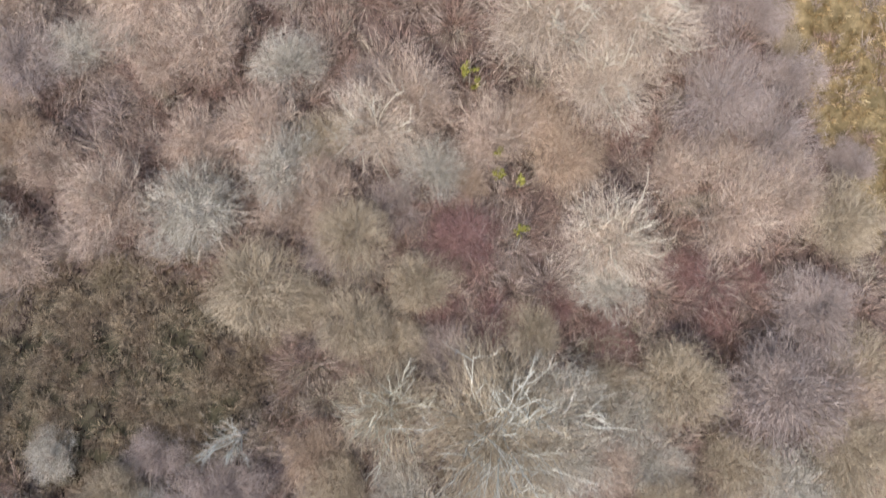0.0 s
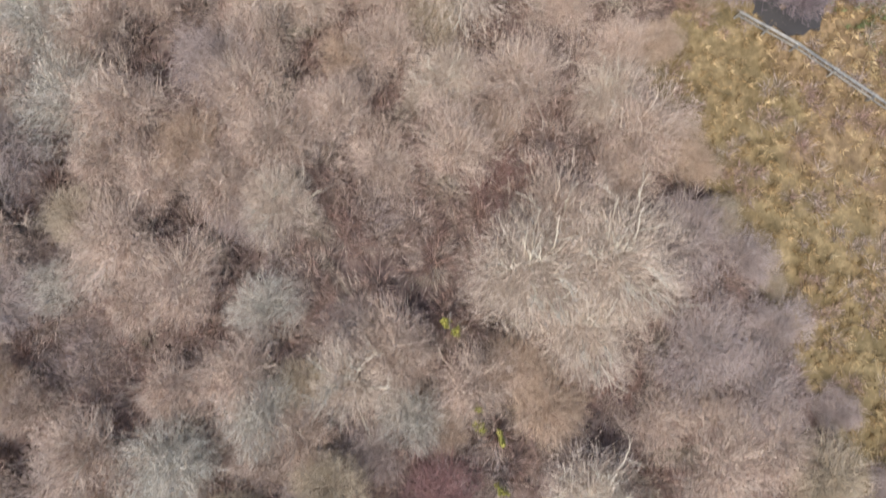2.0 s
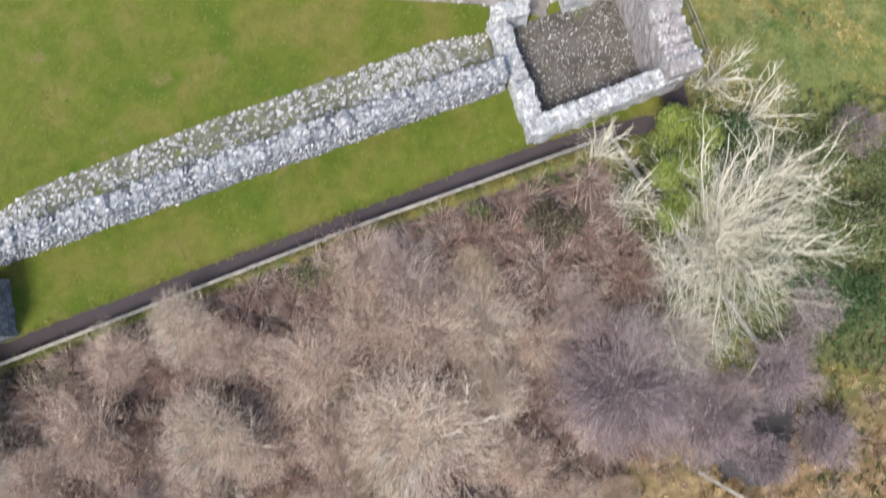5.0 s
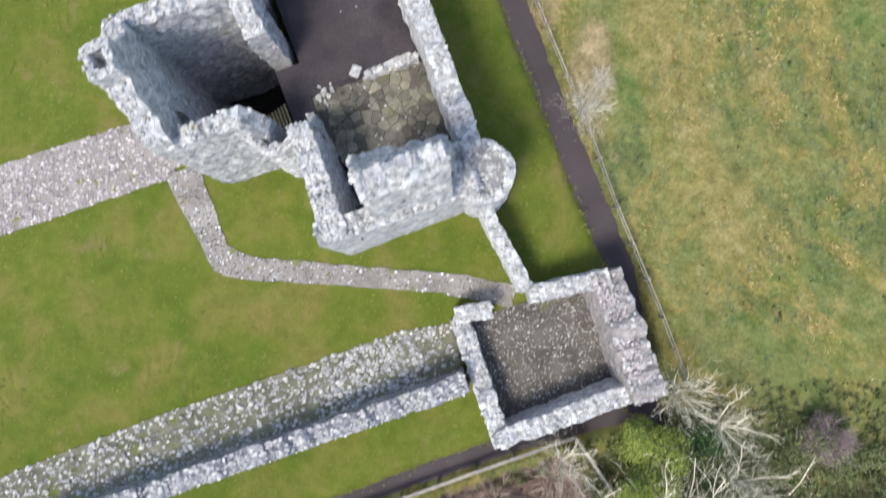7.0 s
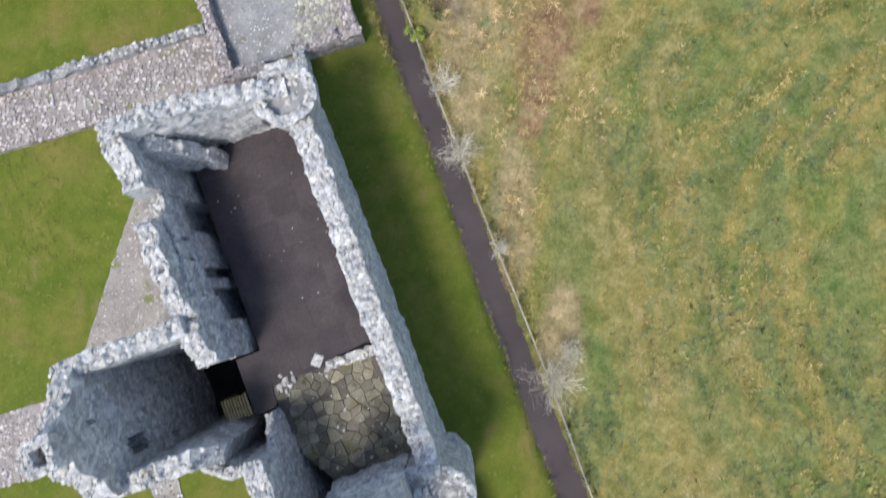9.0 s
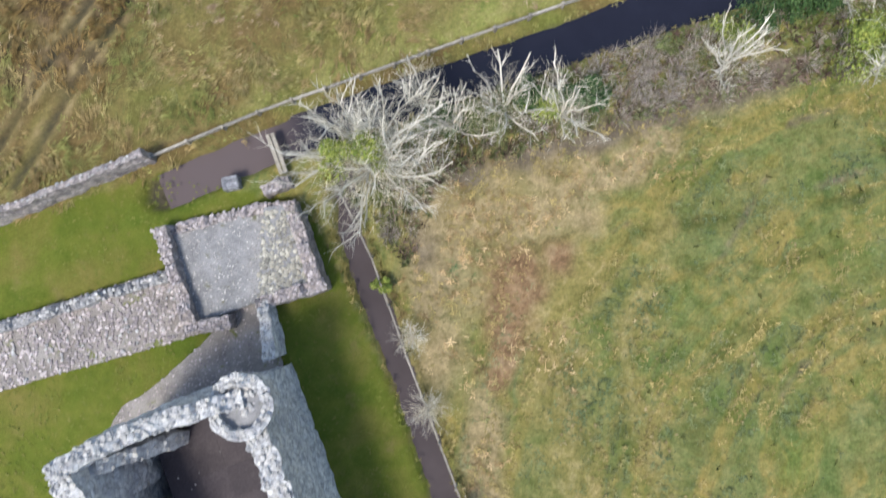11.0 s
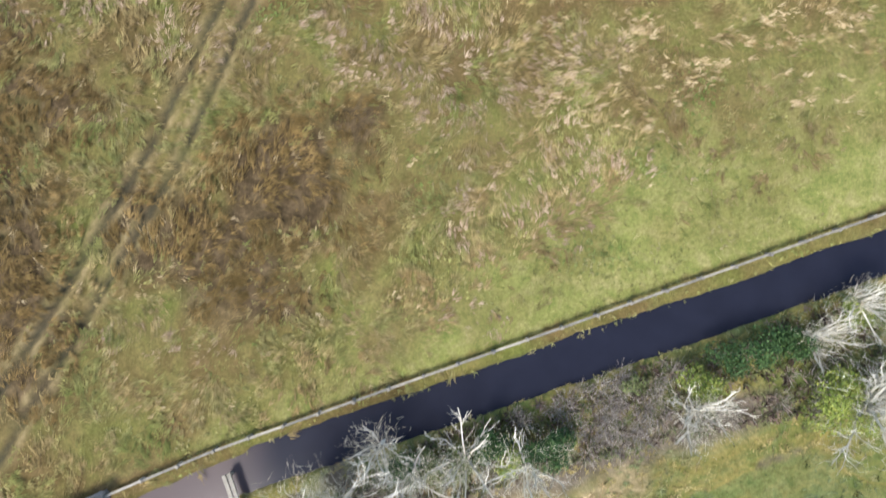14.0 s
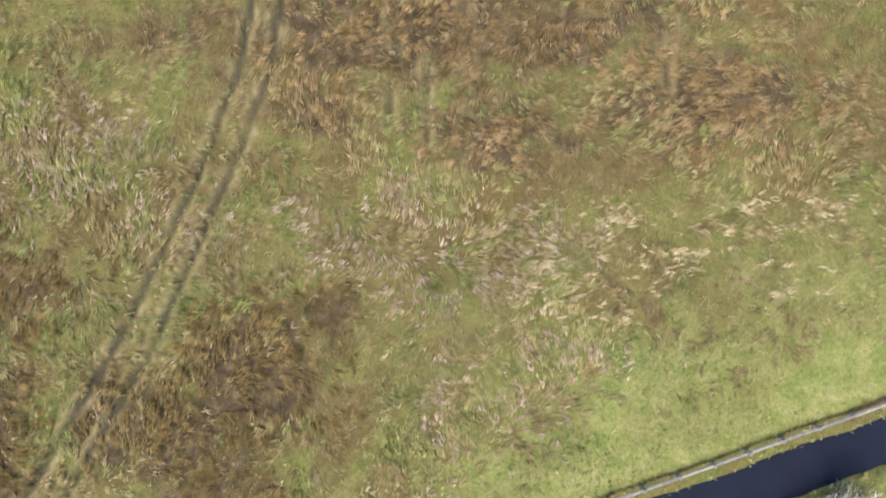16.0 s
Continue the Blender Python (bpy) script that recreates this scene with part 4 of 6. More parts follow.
for k in range(620):
    f, g = rng.random(), rng.uniform(-0.72, 0.3)
    spots.append((8.5 - 2.0 * f + 0.95 * g, -12.4 + 6.1 * f + 0.31 * g, 3.66 - 0.4 * f + rng.uniform(0, 0.08), rng.uniform(0.08, 0.2)))
tagged(scatter_stones("rubble_fill", spots, COBBLE, east_wall), kind="stuff")
slab("floor", [(-0.3, -8.9), (1.6, -14.4), (8.0, -12.1), (6.2, -6.7)], 0.06, EARTH, 0.25, label="stony earth floor of the enclosure")
west_tower = ruin("corner_tower_ruin", (-30, -24, 0), "stump of a square corner tower in pale rubble", "ruin")
raised("wall", [(-27.6, -22.6), (-27.15, -25.3), (-32.0, -27.3), (-33.0, -24.4)], [2.8, 2.9, 2.8, 2.8], 0.9, parent=west_tower, material=DARK_MASONRY)
slab("floor", [(-28, -22.6), (-27.2, -25.2), (-32, -27.2), (-33, -24.4)], 1.6, MOSSY, 1.8, label="rubble fill of the corner tower")

# north platform
platform = ruin("platform_ruin", (-9, 22, 0), "low ruined stone platform by the moat", "ruin")
raised("wall", [(-13.25, 24.1), (-11.35, 18.6)], [1.0, 0.9], 0.7, parent=platform, size=0.18, material=ROSE_WALL, shapes=ROSE_STONES)
raised("wall", [(-11.6, 18.75), (-9.3, 19.1)], [0.9, 1.1], 0.7, parent=platform, size=0.18, material=ROSE_WALL, shapes=ROSE_STONES)
raised("wall", [(-7.85, 20.05), (-4.2, 21.2)], [1.2, 1.5], 0.65, parent=platform, size=0.18, material=ROSE_WALL, shapes=ROSE_STONES)
raised("wall", [(-4.6, 21.1), (-5.9, 24.8)], [1.6, 1.6], 0.7, parent=platform, size=0.18, material=ROSE_WALL, shapes=ROSE_STONES)
raised("wall", [(-13.3, 23.9), (-8.2, 25.2), (-5.9, 25.3)], [0.5, 0.55, 1.1], 0.55, parent=platform, size=0.18, material=ROSE_WALL, shapes=ROSE_STONES)
raised("wall", [(-7.6, 20.2), (-6.75, 17.3)], [1.1, 2.4], 0.62, parent=platform, size=0.18)
raised("wall", [(-7.7, 26.05), (-6.3, 26.65)], [0.9, 1.1], 0.55, parent=platform, size=0.18, material=ROSE_WALL, shapes=ROSE_STONES)
slab("floor", [(-13.0, 23.9), (-11.3, 19.0), (-7.9, 20.2), (-7.6, 25.2)], 0.35, GREYGRIT, 0.6, label="grey gravel floor of the platform")
slab("floor", [(-7.9, 20.2), (-4.5, 21.3), (-5.9, 25.4), (-7.6, 25.2)], 1.05, GREYGRIT, 1.2, label="rubble filling of the platform's end")

# ---- paths, banks of rubble ----
MAIN_PATH = [(-45, -6.4), (-27.0, -0.65), (-19.6, 1.7), hall(8.2, 13.5), hall(3.9, 13.3), (-16.0, -0.4), (-16.8, -1.2), (-26.85, -4.6), (-45, -10.8)]
SIDE_PATH = [(-16.9, -1.0), (-14.0, -6.2), (-12.9, -6.6), (-7, -7.0), (-1.8, -7.35), (2.2, -8.2), (2.4, -7.0), (-0.24, -6.43), (-6, -5.95), (-12.0, -5.46), (-13.27, -4.83), (-15.0, -0.4)]
APRON = [hall(8.7, 8.0), hall(9.3, 13.3), hall(10.42, 17.12), hall(15.17, 13.5), hall(17.63, 11.46), hall(19.2, 9.6), hall(19.52, 7.68), hall(21.02, 3.82), hall(21.9, 2.6), hall(22.0, 0.5), hall(18.0, 0.6), hall(17.6, 8.0)]
SOUTH_BANK = [(-30.5, -21.0), (-26.3, -17.7), (-17.1, -14.1), (-7.9, -10.9), (-3.6, -9.5), (-2.5, -10.3), (-1.6, -11.9), (-15.2, -16.4), (-29.8, -21.5)]
NORTH_BAND = [(-45, 12.1), (-23.0, 18.85), (-13.1, 21.9), (-11.7, 18.6), (-9.7, 18.95), (-13.0, 17.9), (-22.9, 15.1), (-45, 8.4)]
slab("path", MAIN_PATH, 0.055, GRAVEL, 0.2, wobble=0.12, label="broad pinkish cobbled path to the tower", category="path")
slab("path", SIDE_PATH, 0.06, GRAVEL, 0.2, wobble=0.12, label="narrow gravel path round the castle", category="path")
slab("gravel_apron", APRON, 0.05, GRAVEL, 0.2, wobble=0.1, label="gravel apron at the foot of the walls", category="gravel")


BANK_FOOT = [(-30.5, -21.0), (-26.3, -17.7), (-17.1, -14.1), (-7.9, -10.9), (-3.8, -9.45), (-1.0, -9.0)]
BANK_HEAD = [(-29.9, -21.9), (-25.6, -20.25), (-16.6, -17.05), (-7.6, -13.9), (-3.2, -12.4), (-0.5, -11.5)]


def on_bank(u, v):
    """A point of the sloping bank: u along it, v from its foot up to the wall."""
    k = min(int(u * 5), 4)
    f = u * 5 - k
    a = Vector(BANK_FOOT[k]).lerp(Vector(BANK_FOOT[k + 1]), f)
    p = a.lerp(Vector(BANK_HEAD[k]).lerp(Vector(BANK_HEAD[k + 1]), f), v)
    lump = noise.noise(Vector((p.x * 0.9, p.y * 0.9, 5.0))) * 0.12 + noise.noise(Vector((p.x * 3, p.y * 3, 5.0))) * 0.05
    return p.x, p.y, 0.06 + (1.15 * v ** 1.1 + lump) * min(1, 0.25 + (1 - u) * 1.7) * min(1, v * 6)


verts = [on_bank(i / 120, j / 10) for i in range(121) for j in range(11)]
faces = [(i * 11 + j, i * 11 + 11 + j, i * 11 + 12 + j, i * 11 + j + 1) for i in range(120) for j in range(10)]
south_bank = tagged(mesh_object("rubble_bank", verts, faces, MOSSY), "mossy bank strewn with pale rubble along the curtain wall", "rubble", kind="structure")
r = random.Random(1)
spots = []
for _ in range(3000):
    u, v = r.random(), r.random()
    if u > 0.8 and r.random() < 0.5 + (u - 0.8) * 2.2:
        continue
    x, y, z = on_bank(u, v)
    spots.append((x, y, z, 0.17 * r.uniform(0.5, 1.5)))
for x, y, z, size in spots[:290]:
    stone_at(south_bank, x, y, z + 0.03, size * 1.15)
tagged(scatter_stones("rubble_fill", spots[290:], RUBBLE, south_bank), kind="stuff")
north_band = slab("rubble_band", NORTH_BAND, 0.32, GRAVEL, 0.5, wobble=0.12, label="broad footing of pinkish rubble stones", category="rubble")


def stony(host, name, poly, z, density, size, material, parts=0, seed=1):
    r = random.Random(seed)
    spots = spread(poly, density, r)
    for x, y in spots[:parts]:
        stone_at(host, x, y, z + 0.03, size * r.uniform(0.8, 1.6))
    rest = [(x, y, z + 0.01, size * r.uniform(0.5, 1.5)) for x, y in spots[parts:]]
    ob = scatter_stones(name, rest, material, host)
    return tagged(ob, kind="stuff")


stony(north_band, "rubble_fill", [p for p in NORTH_BAND], 0.34, 34, 0.15, COBBLE, 280, 2)
upper_footing = masonry("footing", [(-45, 11.8), (-23.0, 18.45), (-12.9, 21.5)], [0.6, 0.65, 0.7], 0.5, parent=north_band, material=GREYGRIT)
capstones(upper_footing[0], upper_footing[1][110:], 0.5, 0.22)


def loose(name, poly, z, density, size, material, label, seed):
    r = random.Random(seed)
    ob = scatter_stones(name, [(x, y, z, size * r.uniform(0.5, 1.5)) for x, y in spread(poly, density, r)], material)
    return tagged(ob, label, "stones", kind="stuff")


loose("cobbles", [p if p[0] > -32 else (-31, p[1] + 4.5) for p in MAIN_PATH], 0.06, 34, 0.15, COBBLE, "pinkish cobbles of the broad path", 3)
loose("cobbles", SIDE_PATH, 0.063, 30, 0.09, DULL_STONE, "small dull stones of the narrow path", 4)
loose("cobbles", APRON, 0.055, 30, 0.085, COBBLE, "scattered small stones on the gravel", 5)
loose("cobbles", [(-0.3, -8.9), (1.6, -14.4), (8.0, -12.1), (6.2, -6.7)], 0.06, 22, 0.11, DULL_STONE, "dull stones bedded in the enclosure floor", 16)
loose("rubble", [(-0.3, -8.9), (1.6, -14.4), (8.0, -12.1), (6.2, -6.7)], 0.065, 24, 0.075, RUBBLE, "scattered rubble on the enclosure floor", 6)
loose("rubble", [(-7.9, 20.2), (-4.5, 21.3), (-5.9, 25.2), (-7.6, 25.0)], 1.06, 44, 0.18, BEIGE_RUBBLE, "pale rubble filling of the platform", 7)
loose("rubble", [(-13.0, 23.9), (-11.3, 19.0), (-7.9, 20.2), (-7.6, 25.2)], 0.36, 26, 0.08, RUBBLE, "scattered stones on the platform floor", 8)
loose("rubble", SIDE_PATH, 0.066, 11, 0.1, CHALKY, "pale stones strewn on the narrow path", 17)
loose("rubble", ring(-1.75, 0.62, 1.0), 6.04, 45, 0.15, RUBBLE, "pale stones on the turret top", 10)
loose("rubble", [hall(6.0, 1.5), hall(16.8, 1.5), hall(16.8, 6.6), hall(6.0, 6.6)], 3.09, 0.3, 0.06, RUBBLE, "stray white chips on the hall floor", 18)
loose("rubble", [hall(-0.1, 1.4), hall(5.2, 1.4), hall(5.2, 6.6), hall(0, 5.6)], 3.02, 3, 0.11, RUBBLE, "small pale stones on the flagged floor", 9)


# ---- fences, bridge, slab ----
def fence(line, gap, height, rails, label, board=0.2, post=0.12):
    f = empty("fence", (*line[0], 0), label, "fence", "fences")
    inv = Matrix.Translation(f.location).inverted()
    pts = []
    for a, b in zip(line, line[1:]):
        a, b = Vector(a), Vector(b)
        n = max(1, round((b - a).length / gap))
        pts += [a.lerp(b, k / n) for k in range(n)]
    pts.append(Vector(line[-1]))
    bm = bmesh.new()
    block(bm, (0, 0, height / 2 - 0.1), (post, post, height + 0.2))
    bmesh.ops.bevel(bm, geom=[e for e in bm.edges if e.verts[0].co.z > 0.1 and e.verts[1].co.z > 0.1], offset=0.02, segments=1, affect="EDGES")
    data = bpy.data.meshes.new("post")
    bm.to_mesh(data)
    bm.free()
    data.materials.append(TIMBER)
    for k, p in enumerate(pts):
        ob = new("post", data)
        ob.parent, ob.matrix_parent_inverse = f, inv
        ob.location = (p.x, p.y, rng.uniform(-0.06, 0.05))
        ob.rotation_euler = (rng.uniform(-0.06, 0.06), rng.uniform(-0.06, 0.06), rng.uniform(0, 1.5))
        if k + 1 < len(pts):
            q = pts[k + 1]
            w = math.atan2((q - p).y, (q - p).x)
            for z, wide, deep in rails:
                bm = bmesh.new()
                block(bm, ((p.x + q.x) / 2, (p.y + q.y) / 2, z + rng.uniform(-0.02, 0.02)), ((q - p).length + 0.1, wide, deep),
                      Matrix.Rotation(w + rng.uniform(-0.012, 0.012), 4, "Z") @ Matrix.Rotation(rng.uniform(-0.01, 0.01), 4, "Y"))
                ob = part("rail", bm, TIMBER, f)
                ob.matrix_parent_inverse = inv
    return f


fence([(48.0, 50.3), (26.9, 42.9), (8.5, 36.4), (-8.2, 30.5), (-14.0, 28.08)], 2.0, 0.7, [(0.56, 0.12, 0.05), (0.3, 0.03, 0.06)], "pale weathered timber fence along the moat", post=0.17)
fence([(-3.9, 26.6), (-1.9, 22.6), (0.0, 17.4), (2.65, 10.5), (5.85, 2.4), (7.7, -2.8), (10.0, -8.6), (11.2, -12.0)], 2.4, 1.05, [(1.0, 0.05, 0.05), (0.55, 0.04, 0.04)], "thin weathered rail fence along the ditch", post=0.1)
fence([(-46, -34.6), (-28.4, -27.6), (-18.0, -23.55), (-7.8, -19.6), (4.2, -15.3), (5.4, -14.9)], 2.2, 0.55, [(0.55, 0.17, 0.05), (0.3, 0.04, 0.1)], "low pale rail along the ditch", post=0.1)
fence([(5.4, -14.9), (9.0, -20.15), (13.15, -26.3)], 2.2, 0.9, [(0.9, 0.14, 0.05), (0.5, 0.04, 0.1)], "pale rail fence through the shrubs", post=0.1)
fence([(9.65, -32.35), (12.65, -34.1), (18.5, -38.3), (32, -48.5)], 2.2, 0.9, [(0.9, 0.14, 0.05), (0.5, 0.04, 0.1)], "pale rail fence past the pool", post=0.1)
fence([(13.15, -26.3), (12.3, -27.6)], 1.5, 0.7, [(0.7, 0.12, 0.05)], "short broken length of rail fence", post=0.1)

boundary = empty("boundary_wall", (-20.2, 25.5, 0), "low pinkish grey stone boundary wall beyond the lawn", "wall")
raised("wall", [(-14.0, 28.08), (-20.2, 25.5), (-36, 19.4)], [1.6, 1.65, 1.6], 0.38, parent=boundary, size=0.14, gap=3.0, ragged=0.08, lean=0.06, material=ROSE_WALL)
bridge = empty("plank_bridge", (-7.1, 28.2, 0), "old weathered plank sluice across the channel", "bridge")
for k, (dx, z) in enumerate(((-0.13, 0.55), (0.13, 0.5))):
    bm = bmesh.new()
    block(bm, (dx, 0, z), (0.2, 2.3, 0.12))
    part("plank", bm, TIMBER, bridge).rotation_euler = (0, 0, 0.36)
for y in (-1.0, 1.0):
    bm = bmesh.new()
    block(bm, (0, 0, 0), (0.16, 0.16, 1.2))
    ob = part("post", bm, TIMBER, bridge)
    ob.location = Matrix.Rotation(0.36, 3, "Z") @ Vector((0, y, -0.1))
bm = bmesh.new()
block(bm, (-9.6, 26.6, 0.35), (0.9, 0.72, 0.7), Matrix.Rotation(0.2, 4, "Z"))
bmesh.ops.bevel(bm, geom=bm.edges[:], offset=0.05, segments=2, affect="EDGES")
data = bpy.data.meshes.new("stone_block")
bm.to_mesh(data)
bm.free()
data.materials.append(DARK_MASONRY)
tagged(new("stone_block", data), "square grey stone block beside the platform", "stone")
POND = water_material("pond_water", (0.045, 0.04, 0.037), 0.5)
POND.node_tree.nodes["Principled BSDF"].inputs["Specular IOR Level"].default_value = 0.2
pool = [(10.3, -31.8), (11.6, -28.2), (13.2, -26.6), (15.5, -26.2), (15.0, -30.0), (14.2, -33.0), (12.5, -33.4)]
slab("water", pool, 0.09, POND, 0.3, wobble=0.4, label="dark pool among the shrubs", category="water")

# ---- grass and undergrowth ----
def tufts(name, spots, material, label, category, blades=6, reach=(0.18, 0.4), lift=0.16, wide=0.35, comb=None, seed=1, aim=None):
    """Tufts of blades that fan out from one root; all of them one mesh."""
    r = np.random.RandomState(seed)
    n = len(spots)
    p = np.array(spots, float).reshape(n, 2)
    verts = np.zeros((n, 1 + 2 * blades, 3))
    verts[:, 0, :2] = p
    verts[:, 0, 2] = 0.02
    turn = r.uniform(0, 2 * np.pi, n)
    size = r.uniform(reach[0], reach[1], n)
    xs, ys = p[:, 0], p[:, 1]
    lean = -0.4 + 1.3 * np.sin(xs * 0.31 + 1.9 * np.sin(ys * 0.23)) + 1.1 * np.sin(ys * 0.47 + 1.4 * np.sin(xs * 0.39)) + r.normal(0, 0.5 if comb is None else 0.22, n)
    if aim is not None:
        lean = aim + r.normal(0, 0.3, n) + np.where(r.rand(n) < 0.5, 0, np.pi)
    for k in range(blades):
        g = turn + (k + r.uniform(-0.3, 0.3, n)) * 2 * np.pi / blades
        long = size * r.uniform(0.6, 1.25, n)
        dx, dy = np.cos(g) * long, np.sin(g) * long
        if comb is not None:
            g = lean + r.normal(0, comb, n)
            dx, dy = np.cos(g) * long, np.sin(g) * long
        nx, ny = -dy * wide, dx * wide
        z = lift * r.uniform(0.2, 1.3, n) * size / reach[1]
        for s, along, sign, up in ((0, 0.35, 1, 0.8 if comb is None else 0.4), (1, 1.0, 0, 1.0)):
            verts[:, 1 + 2 * k + s, 0] = p[:, 0] + dx * along + sign * nx
            verts[:, 1 + 2 * k + s, 1] = p[:, 1] + dy * along + sign * ny
            verts[:, 1 + 2 * k + s, 2] = z * up
    base = (np.arange(n) * (1 + 2 * blades))[:, None]
    ks = np.arange(blades)[None]
    faces = np.stack([np.broadcast_to(base, (n, blades)), base + 1 + 2 * ks, base + 1 + 2 * ks + 1], 2).reshape(-1, 3)
    data = bpy.data.meshes.new(name)
    data.from_pydata(verts.reshape(-1, 3).tolist(), [], faces.tolist())
    data.materials.append(material)
    return tagged(new(name, data), label, category, kind="stuff")


def chance_spots(x0, x1, y0, y1, density, keep, seed, clump=0.0):
    r = np.random.RandomState(seed)
    n = int((x1 - x0) * (y1 - y0) * density)
    xs, ys = r.uniform(x0, x1, n), r.uniform(y0, y1, n)
    ok = keep(xs, ys)
    if clump:
        wave = np.sin(xs * 0.9 + 2.1 * np.sin(ys * 0.37)) + np.sin(ys * 1.1 + 1.7 * np.sin(xs * 0.43)) + np.sin((xs + ys) * 0.31)
        ok &= wave + r.uniform(-1, 1, n) > clump
    return np.stack([xs[ok], ys[ok]], 1)


def clumped(spots, per, apart, seed):
    """Each spot becomes a tussock of several tufts that lie close together."""
    r = np.random.RandomState(seed)
    p = np.repeat(np.asarray(spots, float), per, 0)
    return p + r.normal(0, apart, p.shape)


def open_field(xs, ys):
    wet = np.minimum(near_line(xs, ys, DITCH_EAST) - 0.8, np.minimum(near_line(xs, ys, MOAT_NORTH) - 1.12, near_line(xs, ys, DITCH_SOUTH) - 0.8))
    ruts = np.minimum(near_line(xs, ys, RUT_A), near_line(xs, ys, RUT_B))
    return ~within(xs, ys, LAWN) & ~within(xs, ys, WOOD) & (wet > 0) & (ruts > 0.36) & ~within(xs, ys, pool)


def north_side(xs, ys):
    return ys - 0.36 * xs > 31.5


def south_side(xs, ys):
    return ~north_side(xs, ys)


KEEP = [hall(-2.6, 0.0), hall(18.3, 0.0), hall(18.3, 8.3), hall(9.6, 8.3), hall(9.6, 14.2), hall(3.5, 14.2), hall(3.5, 8.0), hall(-2.6, 8.0)]


def meadow_material(name, hues, scale, drift=False):
    """Blades whose colour goes by the patch of meadow, with a chance shade for each tuft."""
    m, t, b = nodes_of(name)
    p = place_of(t)
    chance = t.nodes.new("ShaderNodeNewGeometry").outputs["Random Per Island"]
    shade = ramp(t, chance, [(0.0, (0.74, 0.74, 0.72)), (0.4, (0.98, 0.98, 0.97)), (0.8, (1.12, 1.12, 1.11)), (1.0, (1.3, 1.27, 1.27))])
    where = p
    if drift:
        far = t.nodes.new("ShaderNodeVectorMath")
        far.operation = "DISTANCE"
        t.links.new(p, far.inputs[0])
        far.inputs[1].default_value = (31.0, 6.0, 0.0)
        where = t.nodes.new("ShaderNodeCombineXYZ")
        t.links.new(far.outputs["Value"], where.inputs[0])
        t.links.new(mix(t, 1.0, noise_at(t, p, 0.13, 3.0), (12.0, 12.0, 12.0), "MULTIPLY"), where.inputs[1])
        where = where.outputs[0]
    hue = ramp(t, noise_at(t, where, scale, 4.0, 0.62, 0.6), hues)
    clump = ramp(t, noise_at(t, where, 1.2 if drift else 1.7, 3.0, 0.6, 0.8), [(0.32, (0.5, 0.5, 0.48)), (0.5, (1.0, 1.0, 1.0)), (0.68, (1.45, 1.42, 1.4))])
    t.links.new(mix(t, 0.85, mix(t, 1.0, hue, shade, "MULTIPLY"), clump, "MULTIPLY"), b.inputs["Base Color"])
    b.inputs["Roughness"].default_value = 0.85
    b.inputs["Specular IOR Level"].default_value = 0.08
    return m


FIELD_GRASS = meadow_material("pasture_grass", [(0.36, (0.101, 0.130, 0.060)), (0.45, (0.138, 0.158, 0.067)), (0.52, (0.239, 0.197, 0.077)), (0.57, (0.310, 0.242, 0.096)), (0.63, (0.163, 0.175, 0.077)), (0.75, (0.249, 0.215, 0.128))], 0.3, drift=True)
MARSH_GRASS = meadow_material("marsh_grass", [(0.30, (0.151, 0.165, 0.046)), (0.44, (0.210, 0.196, 0.069)), (0.53, (0.264, 0.201, 0.089)), (0.62, (0.196, 0.139, 0.057)), (0.74, (0.322, 0.253, 0.135))], 0.3)
STRIP_GRASS = meadow_material("strip_grass", [(0.35, (0.185, 0.206, 0.059)), (0.5, (0.244, 0.231, 0.080)), (0.65, (0.296, 0.252, 0.118))], 0.5)
GREEN_GRASS = meadow_material("green_grass", [(0.35, (0.130, 0.180, 0.045)), (0.5, (0.170, 0.204, 0.060)), (0.65, (0.220, 0.223, 0.080))], 0.5)
STRAW = sprigs("bleached_straw", [(0.0, (0.27, 0.20, 0.095)), (0.5, (0.43, 0.325, 0.17)), (1.0, (0.60, 0.475, 0.28))])
SEDGE = meadow_material("brown_sedge", [(0.3, (0.114, 0.076, 0.026)), (0.45, (0.149, 0.100, 0.036)), (0.6, (0.203, 0.136, 0.053)), (0.75, (0.277, 0.187, 0.085))], 0.8)
RUSSET_SEDGE = meadow_material("russet_sedge", [(0.3, (0.145, 0.095, 0.038)), (0.45, (0.20, 0.13, 0.055)), (0.6, (0.27, 0.18, 0.085)), (0.75, (0.33, 0.235, 0.125))], 0.8)
PINK_STRAW = sprigs("pinkish_straw", [(0.0, (0.244, 0.168, 0.102)), (0.5, (0.361, 0.262, 0.168)), (1.0, (0.504, 0.385, 0.262))])
DEAD_GRASS = sprigs("dead_grass", [(0.0, (0.147, 0.099, 0.045)), (0.4, (0.295, 0.198, 0.091)), (0.75, (0.467, 0.326, 0.164)), (1.0, (0.713, 0.535, 0.295))])
BRAMBLE = sprigs("bramble", [(0.0, (0.05, 0.032, 0.027)), (0.4, (0.115, 0.078, 0.062)), (0.75, (0.18, 0.132, 0.102)), (1.0, (0.28, 0.215, 0.165))])
LAWN_GRASS = sprigs("lawn_grass", [(0.0, (0.093, 0.122, 0.020)), (0.5, (0.119, 0.135, 0.026)), (1.0, (0.166, 0.152, 0.044))])

